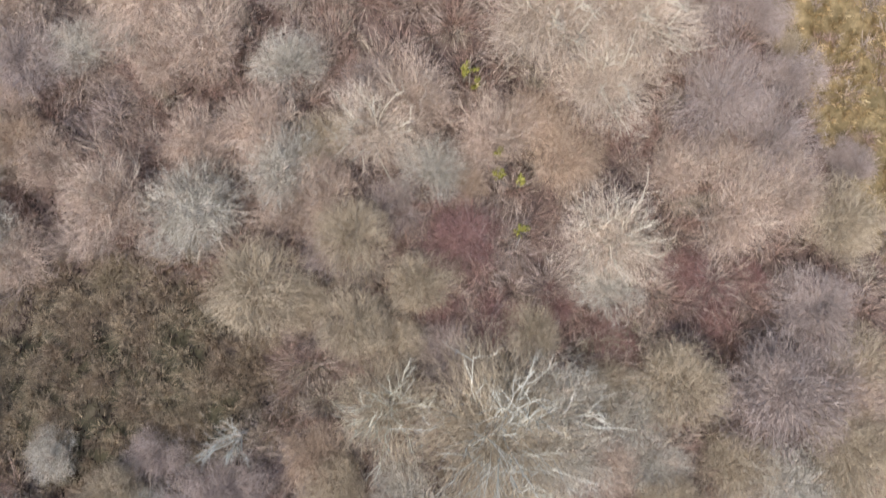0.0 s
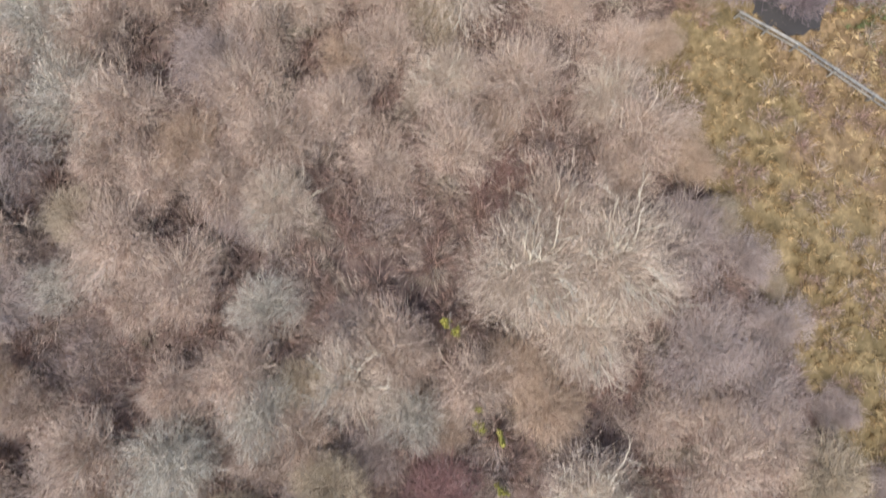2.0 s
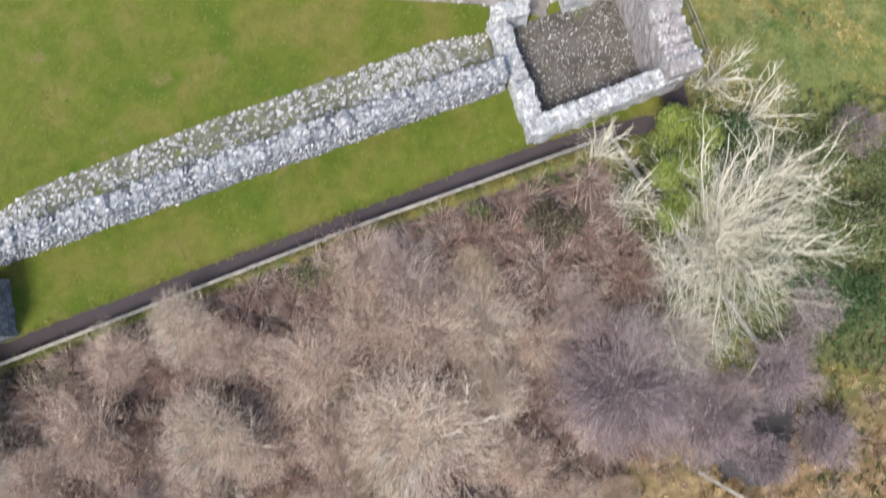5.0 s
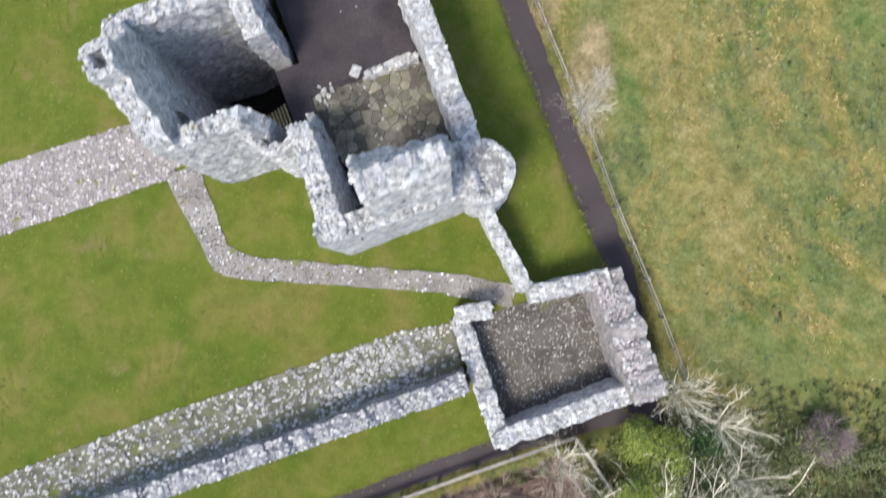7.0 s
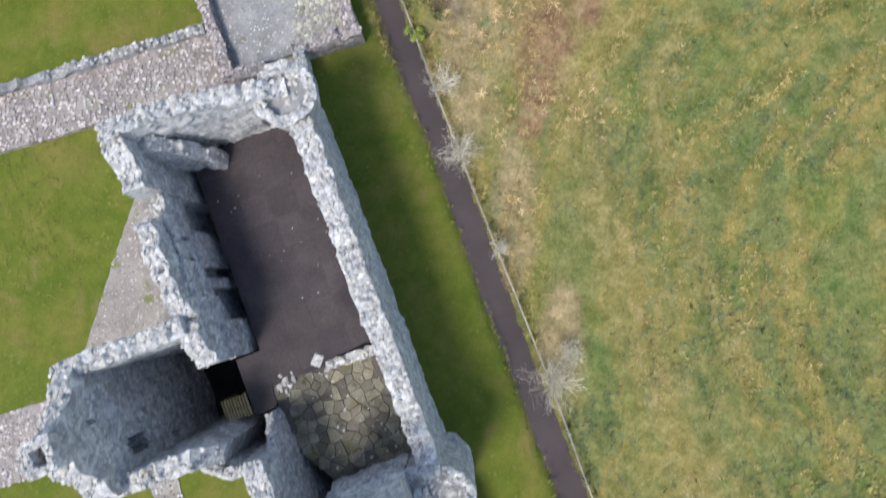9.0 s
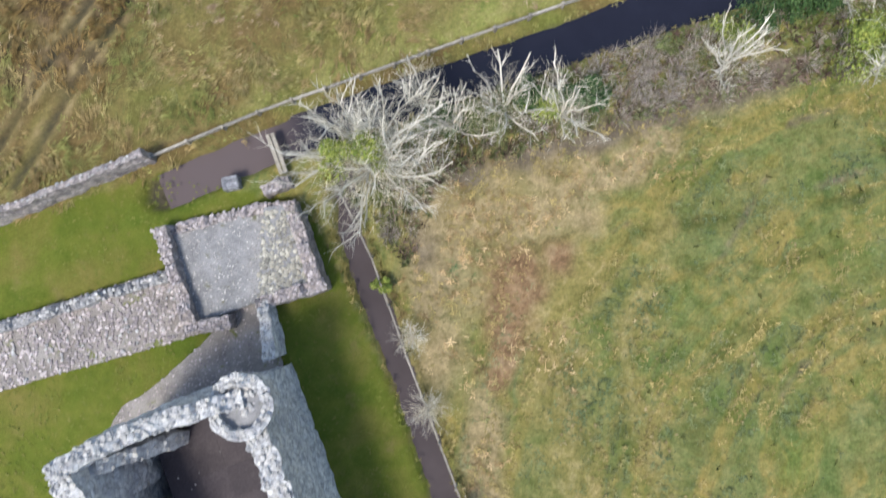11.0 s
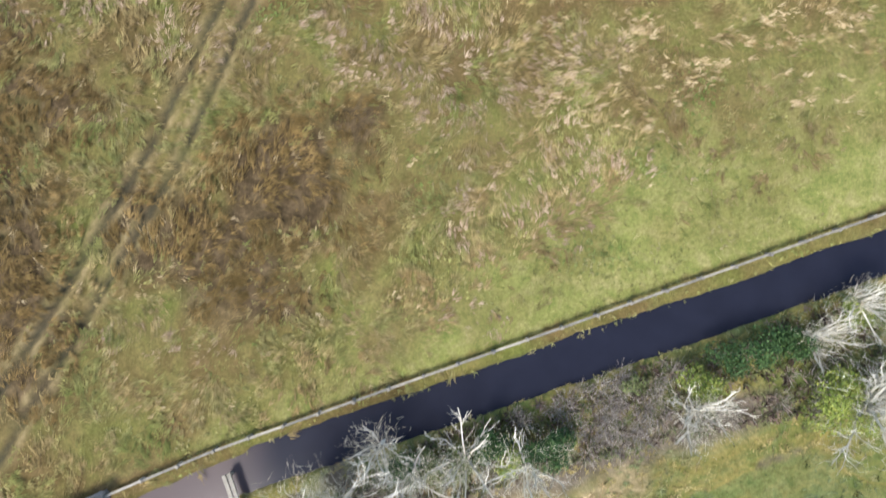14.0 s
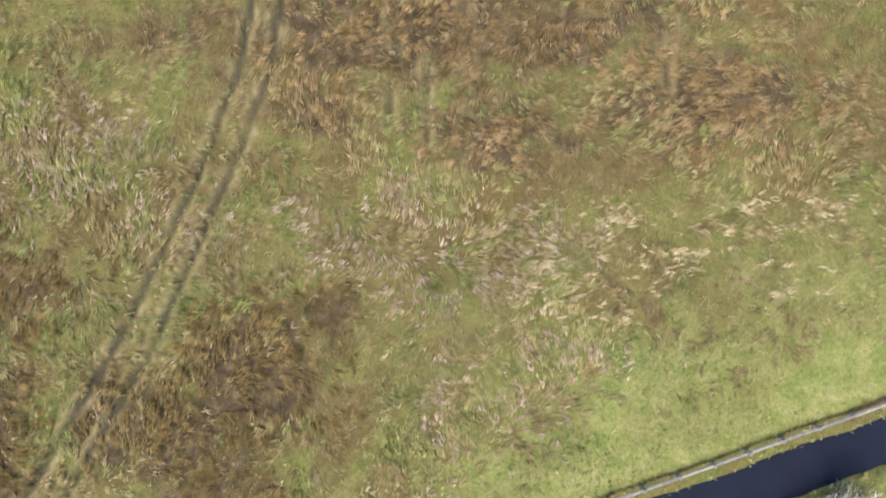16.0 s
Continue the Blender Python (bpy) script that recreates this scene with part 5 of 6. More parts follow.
tufts("pasture_grass", chance_spots(-6, 33, -14, 50, 14, lambda x, y: open_field(x, y) & south_side(x, y), 11), FIELD_GRASS, "tussocky olive pasture grass", "grass", 4, (0.08, 0.24), 0.10, 0.3, seed=11)
OCHRE = sprigs("ochre_grass", [(0.0, (0.160, 0.137, 0.052)), (0.5, (0.244, 0.201, 0.086)), (1.0, (0.376, 0.299, 0.161))])
OCHRE_LINES = ([(9.0, 22.0), (7.8, 17.0), (9.4, 9.0), (11.6, 2.0), (14.0, -4.0)], [(15.0, 24.0), (12.4, 18.0), (14.0, 10.0), (17.0, 3.0)], [(20.5, 23.0), (18.0, 16.0), (19.0, 9.0)])
tufts("ochre_grass", chance_spots(4, 24, -7, 25, 7, lambda x, y: open_field(x, y) & (np.minimum(near_line(x, y, OCHRE_LINES[0]) / 1.4, np.minimum(near_line(x, y, OCHRE_LINES[1]), near_line(x, y, OCHRE_LINES[2])) / 0.6) < np.random.RandomState(6).uniform(0, 1.7, len(x))), 44, -0.4), OCHRE, "drifts of ochre dead grass in the pasture", "grass", 5, (0.1, 0.26), 0.1, 0.22, 0.5, 44)
RUSH = sprigs("dark_rush", [(0.0, (0.05, 0.055, 0.022)), (0.6, (0.085, 0.085, 0.035)), (1.0, (0.15, 0.14, 0.06))])
tufts("rush_tussock", chance_spots(12, 33, -10, 38, 0.8, lambda x, y: open_field(x, y) & south_side(x, y) & (x > 10 - y * 0.1), 34, 0.6), RUSH, "small dark rush tussocks in the pasture", "grass", 6, (0.12, 0.36), 0.12, 0.14, 0.5, 34)
tufts("dead_grass", chance_spots(3, 30, -75, -27, 8, lambda x, y: open_field(x, y), 31), DEAD_GRASS, "ochre dead grass beside the wood", "grass", 8, (0.15, 0.42), 0.25, 0.07, seed=31)
tufts("straw_grass", chance_spots(11, 27, -62, -34, 3.2, lambda x, y: open_field(x, y) & (x > 13 - (y + 50) * 0.1), 35, 0.5), STRAW, "bleached straw clumps beside the wood", "grass", 9, (0.2, 0.5), 0.25, 0.07, seed=35)


def marsh_land(xs, ys):
    return open_field(xs, ys) & north_side(xs, ys)


def rough_land(xs, ys):
    """The marsh without the smooth green strip beside the fence."""
    away = near_line(xs, ys, MOAT_NORTH)
    r = np.random.RandomState(8)
    return marsh_land(xs, ys) & (away + r.uniform(-2.5, 2.5, xs.shape) > np.clip(xs * 0.3 + 2.6, 1.5, 7.0))


def in_patch(xs, ys, patches, seed):
    r = np.random.RandomState(seed)
    ok = np.zeros(xs.shape, bool)
    for cx, cy, rx, ry in patches:
        ok |= ((xs - cx) / rx) ** 2 + ((ys - cy) / ry) ** 2 < r.uniform(0.1, 1.7, xs.shape)
    return ok


STRAW_PATCHES = ((13.4, 50.2, 3.4, 2.4), (12.8, 48.2, 2.6, 0.9), (23.3, 49.6, 2.6, 1.4), (22.8, 53.3, 6.5, 1.4), (15.0, 53.6, 5.0, 1.4), (18.0, 51.0, 3.5, 1.0))
PALE_PATCHES = ((7.3, 49.4, 3.8, 4.0), (3.0, 50.5, 3.0, 2.2), (10.5, 46.8, 3.0, 2.0), (-1.5, 53.5, 2.5, 1.6), (12.0, 52.5, 3.0, 1.6), (5.4, 42.6, 1.6, 2.4),  (0.0, 51.3, 1.6, 0.9), (9.7, 43.4, 2.4, 1.8), (5.7, 37.3, 2.0, 1.2), (-16, 57, 6, 3), (-10, 36.4, 4, 0.8), (-9.5, 53.0, 3.0, 1.5), (2.5, 54.0, 4.0, 1.5), (12, 45.8, 3.0, 1.0))
GREEN_PATCHES = ((2.6, 45.6, 0.9, 2.4), (15.5, 45.8, 3.0, 1.2), (18.5, 49.8, 1.6, 2.2), (12.0, 41.0, 2.6, 0.9), (-20, 46.0, 1.6, 1.0), (-6.0, 55.0, 2.5, 1.0), (-9.5, 35.5, 3.5, 0.9))
tufts("marsh_grass", clumped(chance_spots(-30, 33, 22, 72, 2.6, lambda x, y: rough_land(x, y) & ~(in_patch(x, y, SEDGE_PATCHES, 6) & in_patch(x, y, SEDGE_PATCHES, 7)) & ~in_patch(x, y, GREEN_PATCHES, 9), 12), 6, 0.2, 2), MARSH_GRASS, "rough brown and green marsh grass", "grass", 7, (0.28, 0.72), 0.24, 0.05, 0.3, 12)
tufts("short_grass", chance_spots(-30, 33, 22, 60, 9, lambda x, y: marsh_land(x, y) & (near_line(x, y, MOAT_NORTH) < 12), 19), STRIP_GRASS, "short yellow green grass along the fence", "grass", 5, (0.1, 0.3), 0.1, 0.12, 0.6, 19)
tufts("green_grass", chance_spots(-30, 33, 32, 62, 22, lambda x, y: marsh_land(x, y) & in_patch(x, y, GREEN_PATCHES, 10), 37), GREEN_GRASS, "fresh green grass in wet hollows of the marsh", "grass", 6, (0.1, 0.32), 0.1, 0.1, 0.5, 37)
tufts("straw_grass", clumped(chance_spots(4, 33, 36, 60, 1.3, lambda x, y: marsh_land(x, y) & in_patch(x, y, STRAW_PATCHES, 4), 13), 4, 0.14, 3), STRAW, "bleached straw sheaves lying in the marsh", "grass", 9, (0.32, 0.7), 0.2, 0.055, 0.2, 13, 0.12)
tufts("straw_grass", clumped(chance_spots(-26, 33, 34, 72, 3.0, lambda x, y: marsh_land(x, y) & in_patch(x, y, PALE_PATCHES, 14), 38), 4, 0.16, 4), PINK_STRAW, "bleached straw clumps lying in the marsh", "grass", 7, (0.25, 0.55), 0.18, 0.055, 0.3, 38)
tufts("straw_grass", clumped(chance_spots(-30, 33, 32, 72, 0.42, rough_land, 26), 3, 0.14, 5), STRAW, "single bleached straw tufts in the marsh", "grass", 6, (0.22, 0.5), 0.14, 0.05, 0.3, 26)
tufts("brown_sedge", clumped(chance_spots(-30, 33, 30, 72, 2.8, lambda x, y: marsh_land(x, y) & in_patch(x, y, SEDGE_PATCHES, 5) & (y < 54), 14), 6, 0.2, 6), SEDGE, "dark brown sedge patches", "grass", 8, (0.3, 0.75), 0.34, 0.05, 0.3, 14)
tufts("brown_sedge", clumped(chance_spots(-30, 33, 30, 72, 2.8, lambda x, y: marsh_land(x, y) & in_patch(x, y, SEDGE_PATCHES, 5) & (y > 54), 14), 6, 0.2, 6), RUSSET_SEDGE, "russet brown sedge patches", "grass", 8, (0.3, 0.75), 0.34, 0.05, 0.3, 14)
tufts("straw_grass", chance_spots(-2, 12, 8, 30, 5, lambda x, y: open_field(x, y) & south_side(x, y) & (x < 9 - (y < 15) * 3), 16, 0.2), DEAD_GRASS, "bleached dead grass along the fence", "grass", 6, (0.15, 0.38), 0.1, 0.16, seed=16)
tufts("straw_grass", chance_spots(1.5, 15, 20, 30, 9, lambda x, y: open_field(x, y) & south_side(x, y) & in_patch(x, y, ((4, 24.8, 2.4, 2.2), (8, 25.6, 3.0, 1.6), (12, 27.6, 2.6, 1.1), (2.6, 21.5, 1.6, 2.2)), 41), 41), DEAD_GRASS, "bleached dead grass below the bank", "grass", 6, (0.12, 0.32), 0.1, 0.12, seed=41)
tufts("undergrowth", chance_spots(-34, 18, -78, -14, 9, lambda x, y: within(x, y, WOOD), 17), BRAMBLE, "tangled reddish brown bramble undergrowth", "undergrowth", 6, (0.12, 0.34), 0.4, 0.05, seed=17)


def thicket(name, spots, shoots, reach, thick, material, label, seed):
    """Clumps of fine shoots that fan up and outwards, all of them one mesh."""
    r = np.random.RandomState(seed)
    n = len(spots) * shoots
    c = np.repeat(np.asarray(spots, float), shoots, 0)
    size = np.repeat(r.uniform(reach[0], reach[1], len(spots)), shoots)
    g, up = r.uniform(0, 2 * np.pi, n), r.uniform(0.25, 1.25, n)
    d = np.stack([np.cos(g) * np.cos(up), np.sin(g) * np.cos(up), np.sin(up)], 1)
    start = np.concatenate([c, np.zeros((n, 1))], 1) + d * (size * r.uniform(0.05, 0.65, n))[:, None]
    bend = r.normal(0, 0.22, (n, 3))
    tip = start + (d + bend) * (size * r.uniform(0.3, 0.6, n))[:, None]
    side = np.cross(d, (0.3, 0.2, 0.9))
    side /= np.linalg.norm(side, axis=1)[:, None]
    other = np.cross(d, side)
    rad = thick * r.uniform(0.6, 1.4, (n, 1))
    spin = r.uniform(0, np.pi, (n, 1))
    side = side * np.cos(spin) + other * np.sin(spin)
    verts = np.stack([start + side * rad, start - side * rad, tip], 1).reshape(-1, 3)
    faces = np.arange(3 * n).reshape(-1, 3).tolist()
    data = bpy.data.meshes.new(name)
    data.from_pydata(verts.tolist(), [], faces)
    data.materials.append(material)
    return tagged(new(name, data), label, "scrub", kind="stuff")


def thicket_material(name, hues):
    m, t, b = nodes_of(name)
    p = place_of(t)
    chance = t.nodes.new("ShaderNodeNewGeometry").outputs["Random Per Island"]
    shade = ramp(t, chance, [(0.0, (0.55, 0.55, 0.55)), (0.6, (1.0, 1.0, 1.0)), (1.0, (1.5, 1.5, 1.5))])
    hue = ramp(t, noise_at(t, p, 0.22, 3.0, 0.6, 0.6), hues)
    t.links.new(mix(t, 1.0, hue, shade, "MULTIPLY"), b.inputs["Base Color"])
    b.inputs["Roughness"].default_value = 0.85
    b.inputs["Specular IOR Level"].default_value = 0.15
    return m


THICKET = thicket_material("thicket_twigs", [(0.30, (0.37, 0.285, 0.245)), (0.43, (0.45, 0.345, 0.27)), (0.52, (0.34, 0.21, 0.16)), (0.60, (0.47, 0.37, 0.285)), (0.72, (0.36, 0.305, 0.20))])
DULL_THICKET = thicket_material("dull_thicket_twigs", [(0.3, (0.30, 0.26, 0.22)), (0.5, (0.38, 0.33, 0.275)), (0.7, (0.27, 0.23, 0.195))])
thicket("scrub", chance_spots(-34, 17, -78, -14, 0.85, lambda x, y: within(x, y, WOOD) & within(x + 0.8, y + 0.8, WOOD) & ((((x + 24) / 8.5) ** 2 + ((y + 65) / 7) ** 2 > 1)), 23), 190, (1.1, 2.3), 0.015, THICKET, "leafless scrub thicket of fine shoots", 23)
OLIVE_THICKET = thicket_material("olive_thicket_twigs", [(0.32, (0.317, 0.248, 0.157)), (0.45, (0.433, 0.330, 0.217)), (0.55, (0.288, 0.207, 0.138)), (0.68, (0.519, 0.392, 0.250))])
thicket("scrub", chance_spots(-34, -14, -73, -57, 2.3, lambda x, y: ((x + 24) / 9.2) ** 2 + ((y + 65) / 7.6) ** 2 < 1, 43), 150, (0.5, 1.3), 0.012, OLIVE_THICKET, "low olive brown leafless scrub", 43)
thicket("scrub", chance_spots(3, 28, -75, -27, 0.5, lambda x, y: open_field(x, y), 33), 110, (0.4, 1.2), 0.012, THICKET, "low leafless scrub in the dead grass", 33)
tufts("lawn_grass", chance_spots(-32, 10, -27, 28, 10, lambda x, y: within(x, y, LAWN) & ~within(x, y, MAIN_PATH) & ~within(x, y, SIDE_PATH) & ~within(x, y, APRON) & ~within(x, y, SOUTH_BANK) & ~within(x, y, NORTH_BAND) & ~within(x, y, KEEP), 18), LAWN_GRASS, "short mown lawn grass", "grass", 4, (0.05, 0.13), 0.03, 0.5, seed=18)


# ---- bare trees and shrubs ----
def limb(verts, faces, p, way, length, r0, r1, segs, droop, r):
    """A tapered, wandering, three-sided branch that ends in a point when r1 is 0; returns its points."""
    out = [p.copy()]
    w = way.normalized()
    k0 = None
    for s in range(segs + 1):
        f = s / segs
        rad = r0 + (r1 - r0) * f
        k = len(verts)
        if rad <= 0:
            verts.append(p)
            for g in range(3):
                faces.append((k0 + g, k0 + (g + 1) % 3, k))
            break
        side = w.orthogonal().normalized()
        up = w.cross(side)
        for g in (0.0, 2.094, 4.189):
            verts.append(p + (side * math.cos(g) + up * math.sin(g)) * rad)
        if k0 is not None:
            for g in range(3):
                faces.append((k0 + g, k0 + (g + 1) % 3, k + (g + 1) % 3, k + g))
        k0 = k
        if s < segs:
            w = (w + Vector((r.uniform(-1, 1), r.uniform(-1, 1), r.uniform(-1, 1) + droop)) * 0.28).normalized()
            p = p + w * (length / segs)
            out.append(p.copy())
    return out


def spray_mesh(name, n, high, wide, thick, seed, fill=0.5):
    """A rounded crown of fine twigs that point outwards, in uneven tufts with gaps between them."""
    r = np.random.RandomState(seed)
    heads = r.normal(0, 1, (34, 3))
    heads[:, 2] = np.abs(heads[:, 2]) * 0.9 + 0.02
    heads /= np.linalg.norm(heads, axis=1)[:, None]
    bulge = r.uniform(0.55, 1.15, 34)
    pick = r.randint(0, 34, n)
    d = heads[pick] + r.normal(0, 0.24, (n, 3))
    d[:, 2] = np.abs(d[:, 2])
    d /= np.linalg.norm(d, axis=1)[:, None]
    shape = np.array((wide, wide, high * 0.62))
    root = np.array((0, 0, high * 0.36))
    out = bulge[pick] * np.where(r.rand(n) < fill, r.uniform(0.78, 1.0, n), r.uniform(0.35, 0.85, n))
    tip = root + d * shape * out[:, None]
    way = d * shape
    way /= np.linalg.norm(way, axis=1)[:, None]
    way = way * 0.82 + r.normal(0, 0.36, (n, 3)) + np.array((0, 0, 0.1))
    start = tip - way * (wide * r.uniform(0.13, 0.34, n))[:, None]
    side = np.cross(way, (0.31, 0.22, 0.92))
    side /= np.linalg.norm(side, axis=1)[:, None]
    other = np.cross(way, side)
    other /= np.linalg.norm(other, axis=1)[:, None]
    rad = thick * r.uniform(0.6, 1.4, (n, 1))
    spin = r.uniform(0, np.pi, (n, 1))
    side = side * np.cos(spin) + other * np.sin(spin)
    verts = np.stack([start + side * rad, start - side * rad, tip], 1).reshape(-1, 3)
    faces = np.arange(3 * n).reshape(-1, 3)
    return verts.tolist(), faces.tolist()


def tree(name, seed, high, wide, limbs, boughs, twigs, shoots, thick, bark, twig, label, category="tree", at=(0, 0), fine=0.0125):
    """A many-stemmed bare tree: a trunk with limbs and boughs, and a crown of fine twigs."""
    r = random.Random(seed)
    tv, tf = [], []
    limb(tv, tf, Vector((0, 0, -0.2)), Vector((r.uniform(-0.1, 0.1), r.uniform(-0.1, 0.1), 1)), high * 0.3, thick * 2.2, thick * 1.5, 2, 0.1, r)
    for i in range(limbs):
        g = 6.283 * (i + r.uniform(-0.3, 0.3)) / limbs
        out = r.uniform(0.25, 0.95)
        end = Vector((math.cos(g) * wide * out, math.sin(g) * wide * out, high * (0.95 - 0.45 * out * out)))
        start = Vector((0, 0, high * r.uniform(0.08, 0.3)))
        main = limb(tv, tf, start, end - start, (end - start).length * 0.95, thick, thick * 0.35, 5, 0.15, r)
        for _ in range(boughs):
            k = r.uniform(1.2, 4.99)
            q = main[int(k)].lerp(main[int(k) + 1], k % 1)
            outward = (q - start).normalized()
            w = outward * 1.1 + Vector((r.uniform(-1, 1), r.uniform(-1, 1), r.uniform(-0.2, 0.9)))
            bough = limb(tv, tf, q, w, wide * r.uniform(0.2, 0.42), thick * 0.38, thick * 0.16, 3, 0.12, r)
            for _ in range(twigs):
                k = r.uniform(0.6, 2.99)
                q2 = bough[int(k)].lerp(bough[int(k) + 1], k % 1)
                w2 = w.normalized() + Vector((r.uniform(-1, 1), r.uniform(-1, 1), r.uniform(-0.3, 0.8)))
                limb(tv, tf, q2, w2, wide * r.uniform(0.12, 0.25), thick * 0.17, 0.0, 2, 0.1, r)
    t = empty(name, (*at, 0), label, category)
    mesh_object("trunk", tv, tf, bark, t)
    verts, faces = spray_mesh("crown", shoots, high, wide * (1.0 if shoots > 300 else 0.72), fine, seed)
    mesh_object("crown", verts, faces, twig, t)
    return t


def twig_colours(name, a, b, c):
    return sprigs(name, [(0.0, a), (0.5, b), (1.0, c)])


BEIGE = twig_colours("beige_twigs", (0.349, 0.251, 0.190), (0.523, 0.392, 0.299), (0.687, 0.538, 0.414))
PALE = twig_colours("pale_twigs", (0.412, 0.315, 0.238), (0.575, 0.455, 0.348), (0.729, 0.602, 0.468))
MAUVE = twig_colours("mauve_twigs", (0.270, 0.203, 0.174), (0.393, 0.307, 0.260), (0.528, 0.432, 0.366))
RUSSET = twig_colours("russet_twigs", (0.319, 0.214, 0.148), (0.489, 0.356, 0.247), (0.639, 0.493, 0.357))
MAROON = twig_colours("maroon_twigs", (0.171, 0.089, 0.078), (0.286, 0.158, 0.136), (0.422, 0.262, 0.229))
ASHEN = twig_colours("ashen_twigs", (0.363, 0.315, 0.253), (0.512, 0.456, 0.368), (0.651, 0.592, 0.487))
OLIVE = twig_colours("olive_twigs", (0.293, 0.228, 0.152), (0.444, 0.353, 0.242), (0.594, 0.478, 0.338))
PALE_BARK = twig_colours("lichened_bark", (0.487, 0.442, 0.331), (0.614, 0.564, 0.435), (0.743, 0.686, 0.538))
CREAM_LIMB = twig_colours("cream_limbs", (0.504, 0.431, 0.327), (0.594, 0.519, 0.399), (0.684, 0.607, 0.476))
CREAM = twig_colours("cream_bark", (0.418, 0.391, 0.321), (0.570, 0.539, 0.453), (0.731, 0.698, 0.590))
kinds = []
for i, (mat_, words, shoots, thick) in enumerate(((BEIGE, "beige bare scrub tree with dense fine twigs", 6200, 0.042), (PALE, "pale bare tree with spreading limbs", 9000, 0.05),
                                                  (BEIGE, "beige bare scrub tree with dense fine twigs", 6400, 0.038), (MAUVE, "mauve grey bare shrub with fine upright twigs", 8200, 0.026),
                                                  (RUSSET, "tawny bare shrub with dense fine twigs", 8200, 0.028), (OLIVE, "olive brown bare scrub tree", 7000, 0.036),
                                                  (MAROON, "low maroon bare shrub", 6600, 0.024), (ASHEN, "pale grey bare tree with dense fine twigs", 6400, 0.04))):
    kinds.append(tree("bare_tree", 40 + i, 2.6 if i == 6 else 4.2, 3.5, 13, 6, 3, shoots, thick, CREAM_LIMB if i == 1 else PALE if i in (0, 2, 7) else mat_, mat_, words, fine=0.009 if i == 1 else 0.0105))
placed = [(-4.2, -66.9, 1.4), (-9.8, -66.0, 0.9), (-17.5, -67.4, 0.6), (-10.6, -51.7, 0.85), (1.5, -57.2, 1.0)]


def plant(kind, x, y, size, r):
    placed.append((x, y, size))
    return copy_thing(kinds[kind], Matrix.Translation((x, y, r.uniform(-0.25, 0.0))) @ Matrix.Rotation(r.uniform(0, 6.28), 4, "Z") @ Matrix.Diagonal((size * r.uniform(0.9, 1.15), size * r.uniform(0.9, 1.1), min(size, 1.25) * r.uniform(0.85, 1.15), 1)))


r = random.Random(77)
GROVES = (
    (7, ((3.6, -68.6, 0.65), (-19.9, -55.7, 0.95), (-15.3, -47.9, 0.7), (-26.7, -47.0, 0.6), (-24.6, -46.0, 0.5), (-27.4, -68.5, 0.5), (-26.3, -34.4, 0.5))),
    (1, ((-1.6, -45.9, 1.3), (2.6, -45.4, 1.2), (-14.6, -42.5, 0.8), (-4.8, -29.9, 1.35), (-5.9, -36.0, 0.75), (1.2, -48.9, 1.0), (-15.0, -30.5, 1.0))),
    (3, ((9.6, -64.8, 1.1), (12.0, -61.0, 0.8), (7.3, -50.2, 0.95), (6.6, -44.4, 0.85), (-21.9, -68.5, 0.55), (-10.6, -48.8, 0.55), (-9.4, -55.3, 0.5), (-12.7, -57.3, 0.65), (3.4, -24.0, 0.6))),
    (0, ((-21.9, -30.7, 0.95), (-22.8, -37.3, 1.05), (-16.3, -36.4, 0.9), (-11.5, -37.8, 0.8), (-5.4, -39.8, 0.85), (-22.1, -47.9, 0.65), (-13.3, -54.7, 0.75), (0.7, -32.0, 0.75))),
    (2, ((-9.3, -40.3, 0.7), (-22.9, -44.5, 1.05), (-17.9, -41.2, 0.75), (10.7, -55.1, 0.75), (8.0, -55.8, 0.95), (3.4, -40.9, 0.7), (-10.0, -27.0, 0.9))),
    (5, ((-8.4, -59.6, 0.7), (-11.8, -57.0, 0.75), (4.8, -64.3, 0.9), (7.6, -68.5, 0.75), (-11.5, -61.7, 0.8), (-14.4, -60.6, 0.6))),
    (4, ((-2.5, -51.3, 0.65), (-5.7, -54.4, 0.4), (-3.4, -38.4, 0.5), (-13.6, -68.2, 0.65), (-0.6, -53.0, 0.7), (-11.5, -34.5, 0.5))),
    (6, ((-6.1, -57.3, 0.75), (5.5, -58.9, 0.5), (-3.2, -41.2, 0.65), (3.0, -51.8, 0.4), (-9.3, -32.4, 0.4), (-17.9, -39.2, 0.35), (-4.2, -61.3, 0.55), (7.2, -60.6, 0.6), (1.6, -62.3, 0.55), (9.0, -59.4, 0.4), (-1.2, -60.6, 0.5), (-7.4, -60.5, 0.5))))
for kind, spots in GROVES:
    for x, y, size in spots:
        plant(kind, x, y, size, r)
GAPS = ((-10.4, -45.4, 2.4), (-23.3, -51.4, 2.0), (-24.5, -63.1, 4.6), (-27.4, -67.2, 3.2), (-19.1, -64.8, 3.0), (-20.0, -37.1, 1.2), (-25.2, -59.2, 2.0), (-27.0, -50.0, 1.6), (5.6, -59.8, 1.5), (7.4, -60.4, 1.4), (8.3, -65.6, 1.2), (1.6, -62.3, 1.3), (-4.0, -58.9, 1.4), (-8.2, -46.4, 1.6), (2.4, -19.8, 2.6))
tries = 0
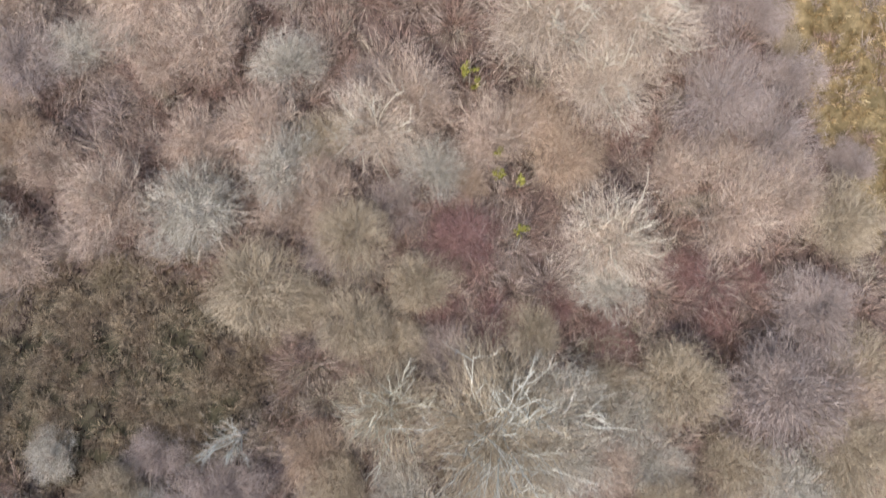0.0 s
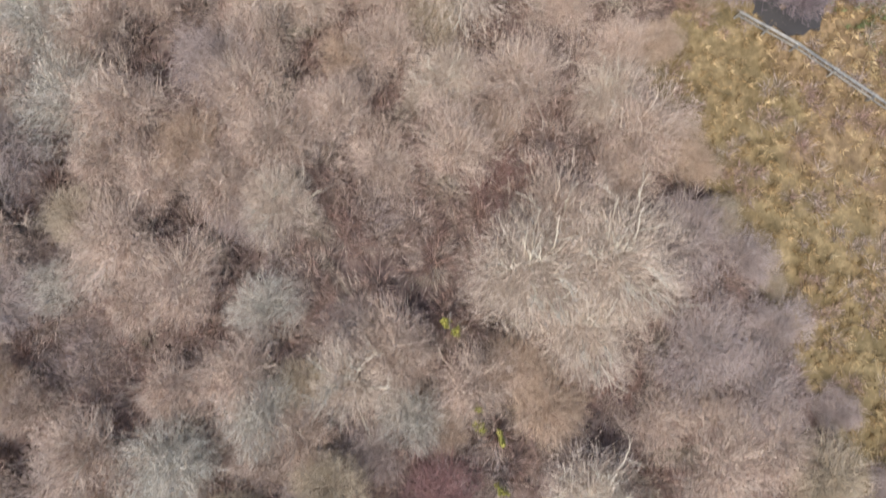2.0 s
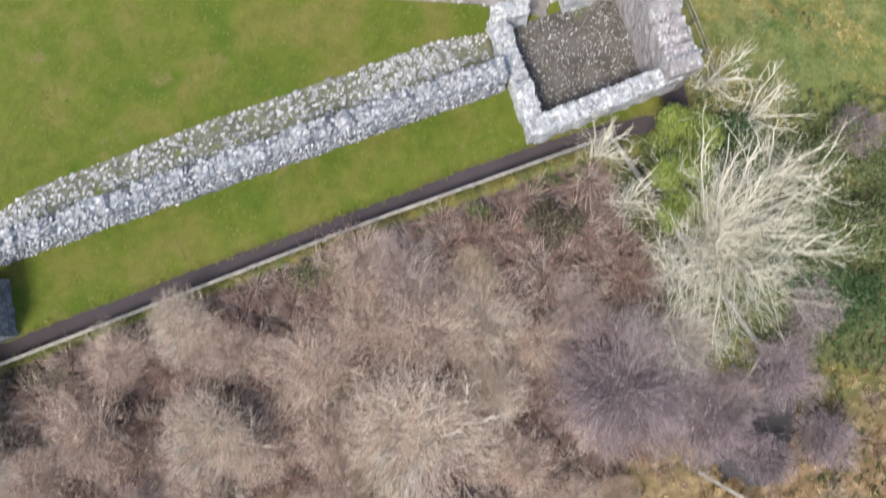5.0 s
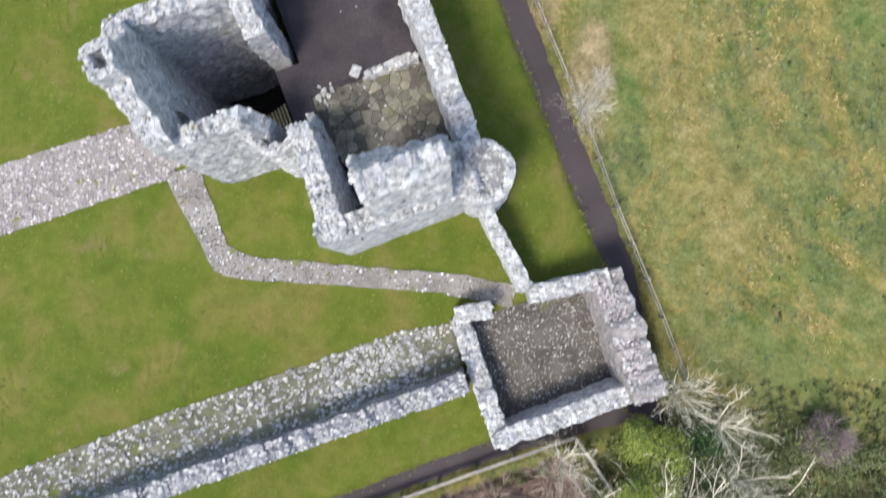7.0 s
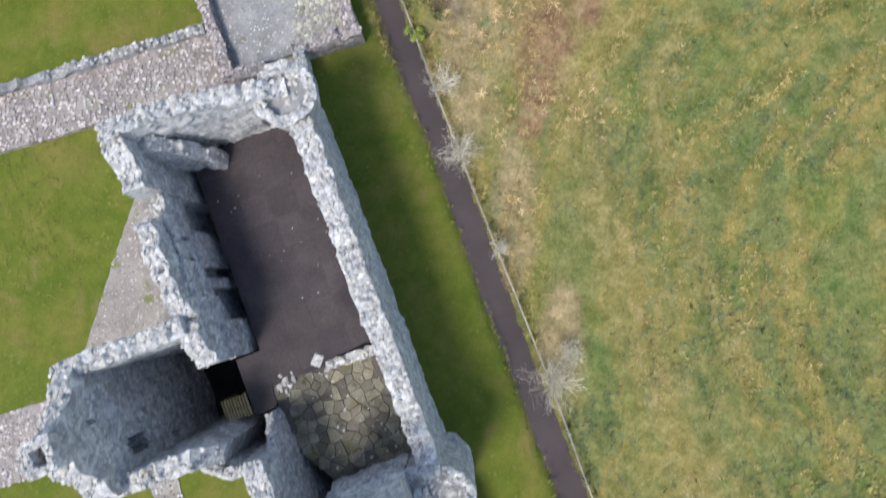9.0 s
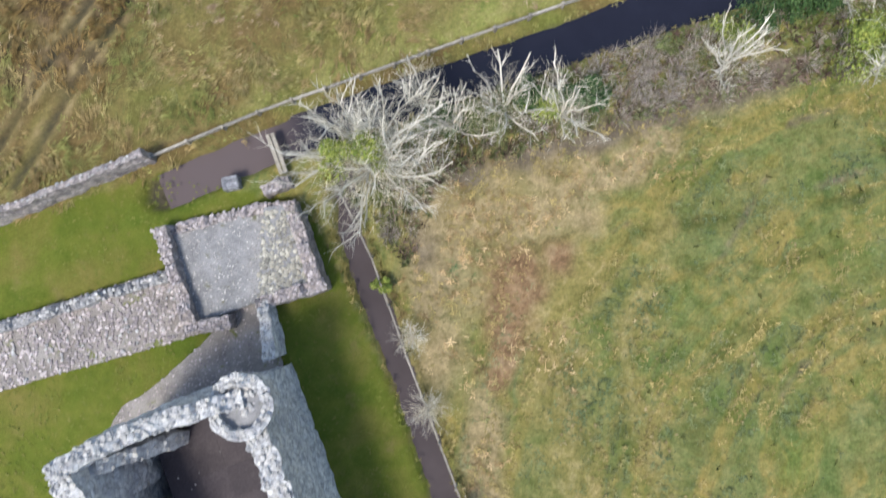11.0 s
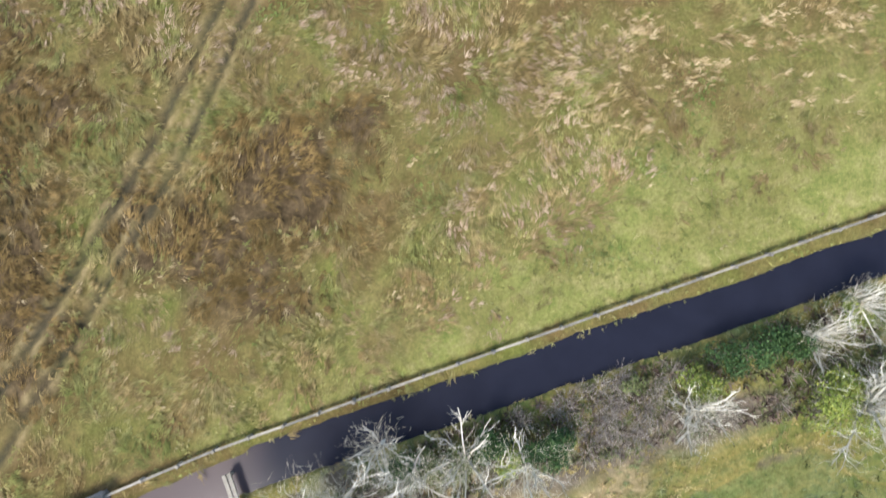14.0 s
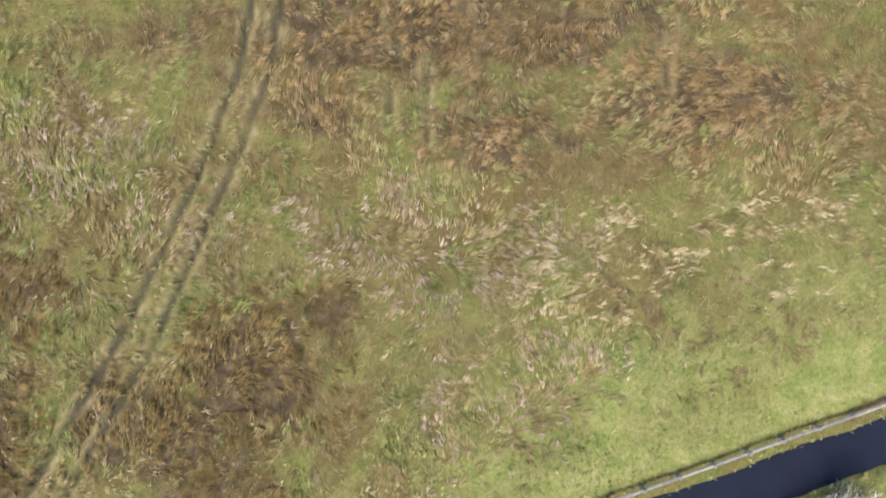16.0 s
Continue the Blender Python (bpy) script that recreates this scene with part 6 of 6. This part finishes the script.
while len(placed) < 190 and tries < 14000:
    tries += 1
    x, y = r.uniform(-35, 15), r.uniform(-79, -18)
    size = r.uniform(0.58, 1.0)
    if not inside((x, y), WOOD) or not inside((x + 1.2, y + 1.2), WOOD):
        continue
    if any((x - a) ** 2 + (y - b) ** 2 < (3.5 * (size + s) * 0.38) ** 2 for a, b, s in placed):
        continue
    if any((x - a) ** 2 + (y - b) ** 2 < (s + size * 1.6) ** 2 for a, b, s in GAPS):
        continue
    plant(r.choice((0, 0, 0, 2, 2, 2, 1, 4, 5, 7, 3) if y > -58 else (5, 7, 7, 3, 5, 2)), x, y, size, r)
edge = [(11.5, -28.5), (6.5, -33.0), (6.0, -37.0), (10.5, -44), (12.8, -49), (17.5, -58), (21, -66)]
for a, b in zip(edge, edge[1:]):
    for _ in range(3):
        f = r.random()
        plant(r.choice((3, 3, 4, 5)), a[0] + (b[0] - a[0]) * f + r.uniform(-2.0, 0.2), a[1] + (b[1] - a[1]) * f, r.uniform(0.25, 0.6), r)
for k in kinds:
    for o in (*k.children_recursive, k):
        bpy.data.objects.remove(o)

# ---- single trees, ivy and bushes ----
def leafy(name, seed, size, count, material, label, at, category="bush", leaf=0.09):
    """A leafy bush: stems inside, lumps of many small leaves with gaps between them."""
    r = random.Random(seed)
    sv, sf, verts, faces = [], [], [], []
    lumps = []
    for _ in range(9 if count < 4000 else 22):
        g, d = r.uniform(0, 6.28), size[0] * math.sqrt(r.random()) * 0.75
        c = Vector((math.cos(g) * d, math.sin(g) * d * size[1] / size[0], size[2] * r.uniform(0.25, 0.95)))
        lumps.append((c, size[0] * (r.uniform(0.25, 0.5) if count < 4000 else r.uniform(0.24, 0.44))))
        limb(sv, sf, Vector((0, 0, -0.1)), c, c.length, 0.04, 0.015, 4, 0.1, r)
    for _ in range(count):
        c, rad = r.choice(lumps)
        w = Vector((r.gauss(0, 1), r.gauss(0, 1), r.gauss(0.2, 1))).normalized()
        p = c + w * rad * r.uniform(0.6, 1.1)
        p.z = max(0.05, p.z)
        n = (w + Vector((r.uniform(-1, 1), r.uniform(-1, 1), r.uniform(-0.5, 1.2)))).normalized()
        u = n.orthogonal().normalized()
        u.rotate(Matrix.Rotation(r.uniform(0, 6.28), 3, n))
        v, s, k = n.cross(u), leaf * r.uniform(0.6, 1.4), len(verts)
        verts += [p - u * s, p + v * s * 0.5, p + u * s, p - v * s * 0.5]
        faces += [(k, k + 1, k + 2), (k, k + 2, k + 3)]
    b = empty(name, (*at, 0), label, category)
    mesh_object("branchwork", sv, sf, BARK, b)
    mesh_object("foliage", verts, faces, material, b)
    return b


IVY = sprigs("ivy_leaves", [(0.0, (0.02, 0.045, 0.015)), (0.5, (0.045, 0.09, 0.03)), (1.0, (0.09, 0.15, 0.05))], 0.5)
LIME = sprigs("yellow_green_leaves", [(0.0, (0.10, 0.15, 0.03)), (0.5, (0.20, 0.25, 0.055)), (1.0, (0.34, 0.36, 0.08))], 0.6)
BRAMBLE_LEAF = sprigs("bramble_leaves", [(0.0, (0.05, 0.045, 0.026)), (0.5, (0.10, 0.09, 0.05)), (1.0, (0.19, 0.15, 0.10))], 0.7)
SAPLING = sprigs("sapling_leaves", [(0.0, (0.16, 0.15, 0.03)), (0.5, (0.27, 0.24, 0.06)), (1.0, (0.38, 0.33, 0.09))], 0.7)
DULL = sprigs("dull_green_leaves", [(0.0, (0.07, 0.09, 0.036)), (0.5, (0.13, 0.155, 0.06)), (1.0, (0.21, 0.22, 0.10))], 0.7)

# the large silvery trees
for seed, x, y, high, wide, limbs, shoots in ((1, -4.2, -66.9, 5.0, 5.6, 28, 10000), (2, -9.8, -66.0, 4.4, 3.2, 16, 5000), (3, -17.5, -67.4, 4.2, 2.4, 8, 500), (4, -10.6, -51.7, 4.6, 3.0, 14, 4200), (5, 1.5, -57.2, 4.6, 3.6, 16, 5200)):
    tree("pale_tree", 250 + seed, high, wide, limbs, 7, 4, shoots, 0.055, (CREAM, PALE_BARK, CREAM, CREAM_LIMB, CREAM_LIMB)[seed - 1], OLIVE if seed in (1, 2) else PALE, "pale bare tree with bold cream limbs", at=(x, y), fine=0.0095)
for seed, x, y, high, wide, limbs, thick in ((1, -1.4, 27.6, 8.0, 4.9, 26, 0.085), (2, 10.6, -20.2, 6.2, 6.4, 40, 0.06), (3, 25.4, 33.3, 7.0, 4.0, 15, 0.085)):
    tree("silver_tree", 200 + seed, high, wide, limbs, 8, 5, 2200 if seed == 2 else 1700 if seed == 1 else 850, thick * (0.95 if seed == 2 else 1.05), PALE_BARK if seed == 2 else CREAM, CREAM if seed == 3 else PALE_BARK, "silvery bare tree with long spreading limbs and ivy", at=(x, y), fine=0.009)
for seed, x, y, high, wide in ((1, 0.8, 30.9, 5.4, 2.1), (2, 5.2, 30.4, 5.6, 2.9), (3, 8.2, 30.1, 5.8, 3.0), (4, 2.5, 29.6, 4.8, 2.2), (5, 16.9, 32.8, 4.8, 2.5), (6, 23.3, 36.7, 4.0, 2.1),
                               (8, 4.6, -15.9, 4.6, 2.2), (9, 10.4, -12.2, 4.6, 2.6), (10, 13.6, -17.0, 4.6, 2.8), (11, 8.4, -22.2, 4.0, 2.2), (15, 6.2, -18.4, 4.4, 2.2), (16, 12.6, -14.0, 4.6, 2.4), (13, 25.5, 38.4, 4.0, 2.2), (14, 27, 34.5, 4.4, 2.4)):
    tree("silver_shrub", 300 + seed, high, wide, 11, 5, 4, 650 if y > 0 else 500, 0.068 if y > 0 else 0.05, CREAM if y > 0 else PALE_BARK, PALE_BARK, "silvery bare shrub on the bank", at=(x, y), fine=0.008)
for seed, x, y, wide in ((1, 1.2, 14.5, 1.6), (2, 0.3, 18.3, 1.3), (3, 6.0, 2.5, 2.0), (4, 3.2, 9.4, 0.7), (5, 6.9, 3.9, 0.9)):
    tree("silver_shrub", 400 + seed, 1.9, wide, 20, 5, 4, 700, 0.02, CREAM, PALE_BARK, "small silvery bare shrub at the fence", at=(x, y), fine=0.007)
VIOLET = twig_colours("violet_twigs", (0.209, 0.155, 0.152), (0.306, 0.235, 0.225), (0.417, 0.335, 0.317))
for seed, x, y, wide in ((8, 5.8, -28.2, 4.4), (9, 9.6, -30.0, 2.6), (10, 12.9, -31.6, 1.7), (1, 14.0, -27.0, 2.4), (2, 11.0, -29.2, 2.4), (3, 16.0, -30.5, 2.0), (4, 15.4, -24.0, 1.8), (5, 8.6, -27.6, 2.4), (6, 18.0, -14.8, 1.5), (7, 22.0, -18.8, 1.6)):
    tree("mauve_shrub", 500 + seed, 4.2 if seed == 8 else 2.6, wide, 9, 6, 4, 13000 if seed == 8 else 5000, 0.03, VIOLET, VIOLET, "violet grey bare shrub with fine twigs near the pool", at=(x, y), fine=0.0105)

for seed, (x, y), size, count, kind, words in (
        (1, (9.5, 31.0), (1.5, 1.1, 2.6), 3400, IVY, "dark green ivy clump on the moat bank"), (2, (2.3, 30.0), (1.3, 1.0, 2.2), 2400, IVY, "dark green ivy clump on the moat bank"),
        (3, (-2.2, 27.3), (1.8, 1.6, 6.2), 3400, LIME, "ivy in the foot of the silvery tree"), (4, (19.3, 35.5), (1.7, 1.1, 2.4), 2300, IVY, "dark green ivy clump on the moat bank"),
        (5, (23.6, 33.6), (2.0, 1.9, 3.6), 3600, LIME, "yellow green ivy in the large tree"), (6, (17.0, 34.2), (1.4, 1.0, 2.4), 1500, LIME, "dull green bramble clump on the bank"),
        (7, (8.9, -18.0), (2.2, 2.3, 3.4), 20000, LIME, "yellow green ivy covered shrub"), (31, (8.7, -15.6), (2.1, 2.2, 3.2), 18000, LIME, "yellow green ivy covered shrub"), (30, (10.9, -16.9), (2.2, 2.8, 2.2), 14000, DULL, "dull green ivy covered shrub"), (8, (11.4, -15.4), (1.7, 1.9, 1.9), 9500, IVY, "dark green ivy covered shrub"), (32, (15.6, -20.0), (2.4, 2.6, 1.5), 9500, DULL, "dull green ivy covered scrub"),
        (9, (16.9, -15.6), (2.6, 2.0, 1.6), 2300, DULL, "dull green scrub beyond the ditch"), (10, (18.6, -19.6), (2.6, 2.2, 1.6), 2600, DULL, "dark green scrub beyond the ditch"),
        (11, (13.6, -19.4), (1.7, 1.4, 1.4), 1300, DULL, "dull green scrub beyond the ditch"), (12, (-1.3, 21.0), (0.55, 0.55, 1.2), 1100, LIME, "small yellow green evergreen bush"),
        (13, (6.4, 31.0), (1.3, 0.9, 2.4), 2400, IVY, "dark green ivy clump on the moat bank"), (14, (27.2, 37.6), (1.5, 1.2, 1.5), 1000, DULL, "dull green bramble clump on the bank"),
        (29, (2.6, -19.6), (2.0, 1.4, 1.3), 2200, BRAMBLE_LEAF, "dark brown green bramble by the rail"), (15, (-1.2, -19.0), (1.1, 0.7, 0.7), 700, DULL, "low green weeds by the rail"), (16, (-9.5, -22.3), (2.2, 0.8, 0.7), 1300, DULL, "low green weeds by the rail"), (18, (17.4, -23.6), (2.6, 1.9, 1.6), 2600, IVY, "dark green scrub beyond the ditch"), (19, (20.4, -16.4), (2.2, 1.6, 1.5), 1900, DULL, "dull green scrub beyond the ditch"),
        (20, (9.6, -23.0), (1.8, 1.4, 1.4), 1500, DULL, "dull green scrub under the silvery tree"), (21, (14.6, -21.8), (1.6, 1.4, 1.3), 1300, IVY, "dark green scrub under the silvery tree"),
        (22, (21.5, -21.0), (2.4, 2.0, 1.6), 2000, IVY, "dark green scrub beyond the ditch"), (23, (4.2, 30.2), (1.6, 0.9, 2.2), 2400, DULL, "dull green bramble clump on the bank"), (24, (7.0, 30.6), (1.2, 0.8, 2.6), 1100, LIME, "yellow green ivy clump on the moat bank"),
        (25, (21.2, 36.4), (1.7, 1.0, 1.6), 1600, IVY, "dark green ivy clump on the moat bank"), (26, (22.2, 36.4), (1.4, 0.9, 2.2), 1300, IVY, "dark green ivy clump on the moat bank"),
        (27, (14.1, 34.0), (0.8, 0.6, 1.0), 500, DULL, "dull green bramble clump on the bank"), (28, (25.8, 37.8), (1.2, 0.8, 1.4), 1100, LIME, "yellow green ivy clump on the moat bank"),
        (17, (-27.8, -29.6), (1.6, 1.4, 1.6), 1200, IVY, "dark green bush at the wood's edge")):
    leafy("bush", 600 + seed, size, count, kind, words, (x, y), leaf=0.055 if count > 9000 else 0.075)
for k, (x, y) in enumerate(((-5.9, -48.7), (-5.5, -49.1), (-4.2, -53.9), (-3.2, -54.4), (-3.1, -56.8), (-4.3, -52.8))):
    leafy("bush", 700 + k, (0.35, 0.35, 3.2), 150, SAPLING, "small yellow green leafed sapling", (x, y), leaf=0.08)
tufts("bank_growth", chance_spots(-4, 30, 22, 42, 8, lambda x, y: within(x, y, BRAMBLE_BANK) & (near_line(x, y, MOAT_NORTH) > 1.3), 21), BRAMBLE, "brown brambles on the moat bank", "undergrowth", 6, (0.15, 0.45), 0.35, 0.16, seed=21)
tufts("bank_growth", chance_spots(-4, 30, 22, 42, 11, lambda x, y: within(x, y, BRAMBLE_BANK) & (near_line(x, y, MOAT_NORTH) > 1.2), 24, 0.0), DULL, "green brambles and ivy on the moat bank", "undergrowth", 6, (0.12, 0.4), 0.35, 0.2, seed=24)
thicket("scrub", chance_spots(-2, 30, 22, 42, 0.5, lambda x, y: within(x, y, BRAMBLE_BANK) & (near_line(x, y, MOAT_NORTH) > 1.4), 25), 130, (0.5, 1.3), 0.012, DULL_THICKET, "leafless bramble tangle on the moat bank", 25)
thicket("scrub", chance_spots(10, 16.5, 30.5, 36, 1.0, lambda x, y: within(x, y, BRAMBLE_BANK) & (near_line(x, y, MOAT_NORTH) > 1.4), 29), 100, (0.5, 1.5), 0.012, DULL_THICKET, "dense leafless bramble tangle on the moat bank", 29)
RUSH = sprigs("field_rush", [(0.0, (0.035, 0.05, 0.014)), (0.5, (0.07, 0.085, 0.025)), (1.0, (0.17, 0.15, 0.05))], 0.6)
tufts("rush_tufts", chance_spots(12, 42, -10, 31, 0.6, lambda x, y: open_field(x, y) & ((x * 3.1 + y * 1.7 + 2.2 * np.sin(y * 0.8)) % 5.0 < 2.2), 33), RUSH, "low dark rush tufts in the rough pasture", "grass", 7, (0.1, 0.26), 0.28, 0.07, seed=33)
MOSS = sprigs("ditch_moss", [(0.0, (0.09, 0.085, 0.025)), (0.5, (0.15, 0.13, 0.04)), (1.0, (0.22, 0.18, 0.07))], 0.8)
tufts("bank_moss", chance_spots(-34, 6, -32, -13, 30, lambda x, y: (near_line(x, y, DITCH_SOUTH) > 0.42) & (near_line(x, y, DITCH_SOUTH) < 1.0) & ~within(x, y, LAWN), 39), MOSS, "olive moss and weeds between ditch and rail", "undergrowth", 6, (0.06, 0.2), 0.12, 0.2, seed=39)
tufts("bank_moss", chance_spots(-6, 13, -14, 28, 18, lambda x, y: (near_line(x, y, DITCH_EAST) > 0.62) & (near_line(x, y, DITCH_EAST) < 1.25) & ~within(x, y, LAWN), 40), MOSS, "olive moss and weeds between ditch and fence", "undergrowth", 6, (0.06, 0.24), 0.15, 0.16, seed=40)
RAIL = [(-32, -29.2), (-18.0, -23.7), (-7.8, -19.75), (4.2, -15.5)]
tufts("bank_growth", chance_spots(-32, 5, -32, -14, 16, lambda x, y: (near_line(x, y, RAIL) < 1.3) & within(x, y + 0.0, WOOD), 27, 0.2), DULL, "green weeds below the low rail", "undergrowth", 6, (0.1, 0.35), 0.3, 0.16, seed=27)
tufts("bank_growth", chance_spots(13, 24, -36, -26, 9, lambda x, y: open_field(x, y) & (near_line(x, y, [(15.0, -27.0), (16.6, -31.0), (19.5, -34.5)]) < 1.9), 45), DULL, "green weeds and moss past the pool", "undergrowth", 6, (0.1, 0.35), 0.3, 0.16, seed=45)
tufts("green_scrub", chance_spots(5, 24, -27, -12, 16, lambda x, y: open_field(x, y), 22), DULL, "low dull green scrub beyond the ditch", "undergrowth", 7, (0.1, 0.3), 0.3, 0.2, seed=22)
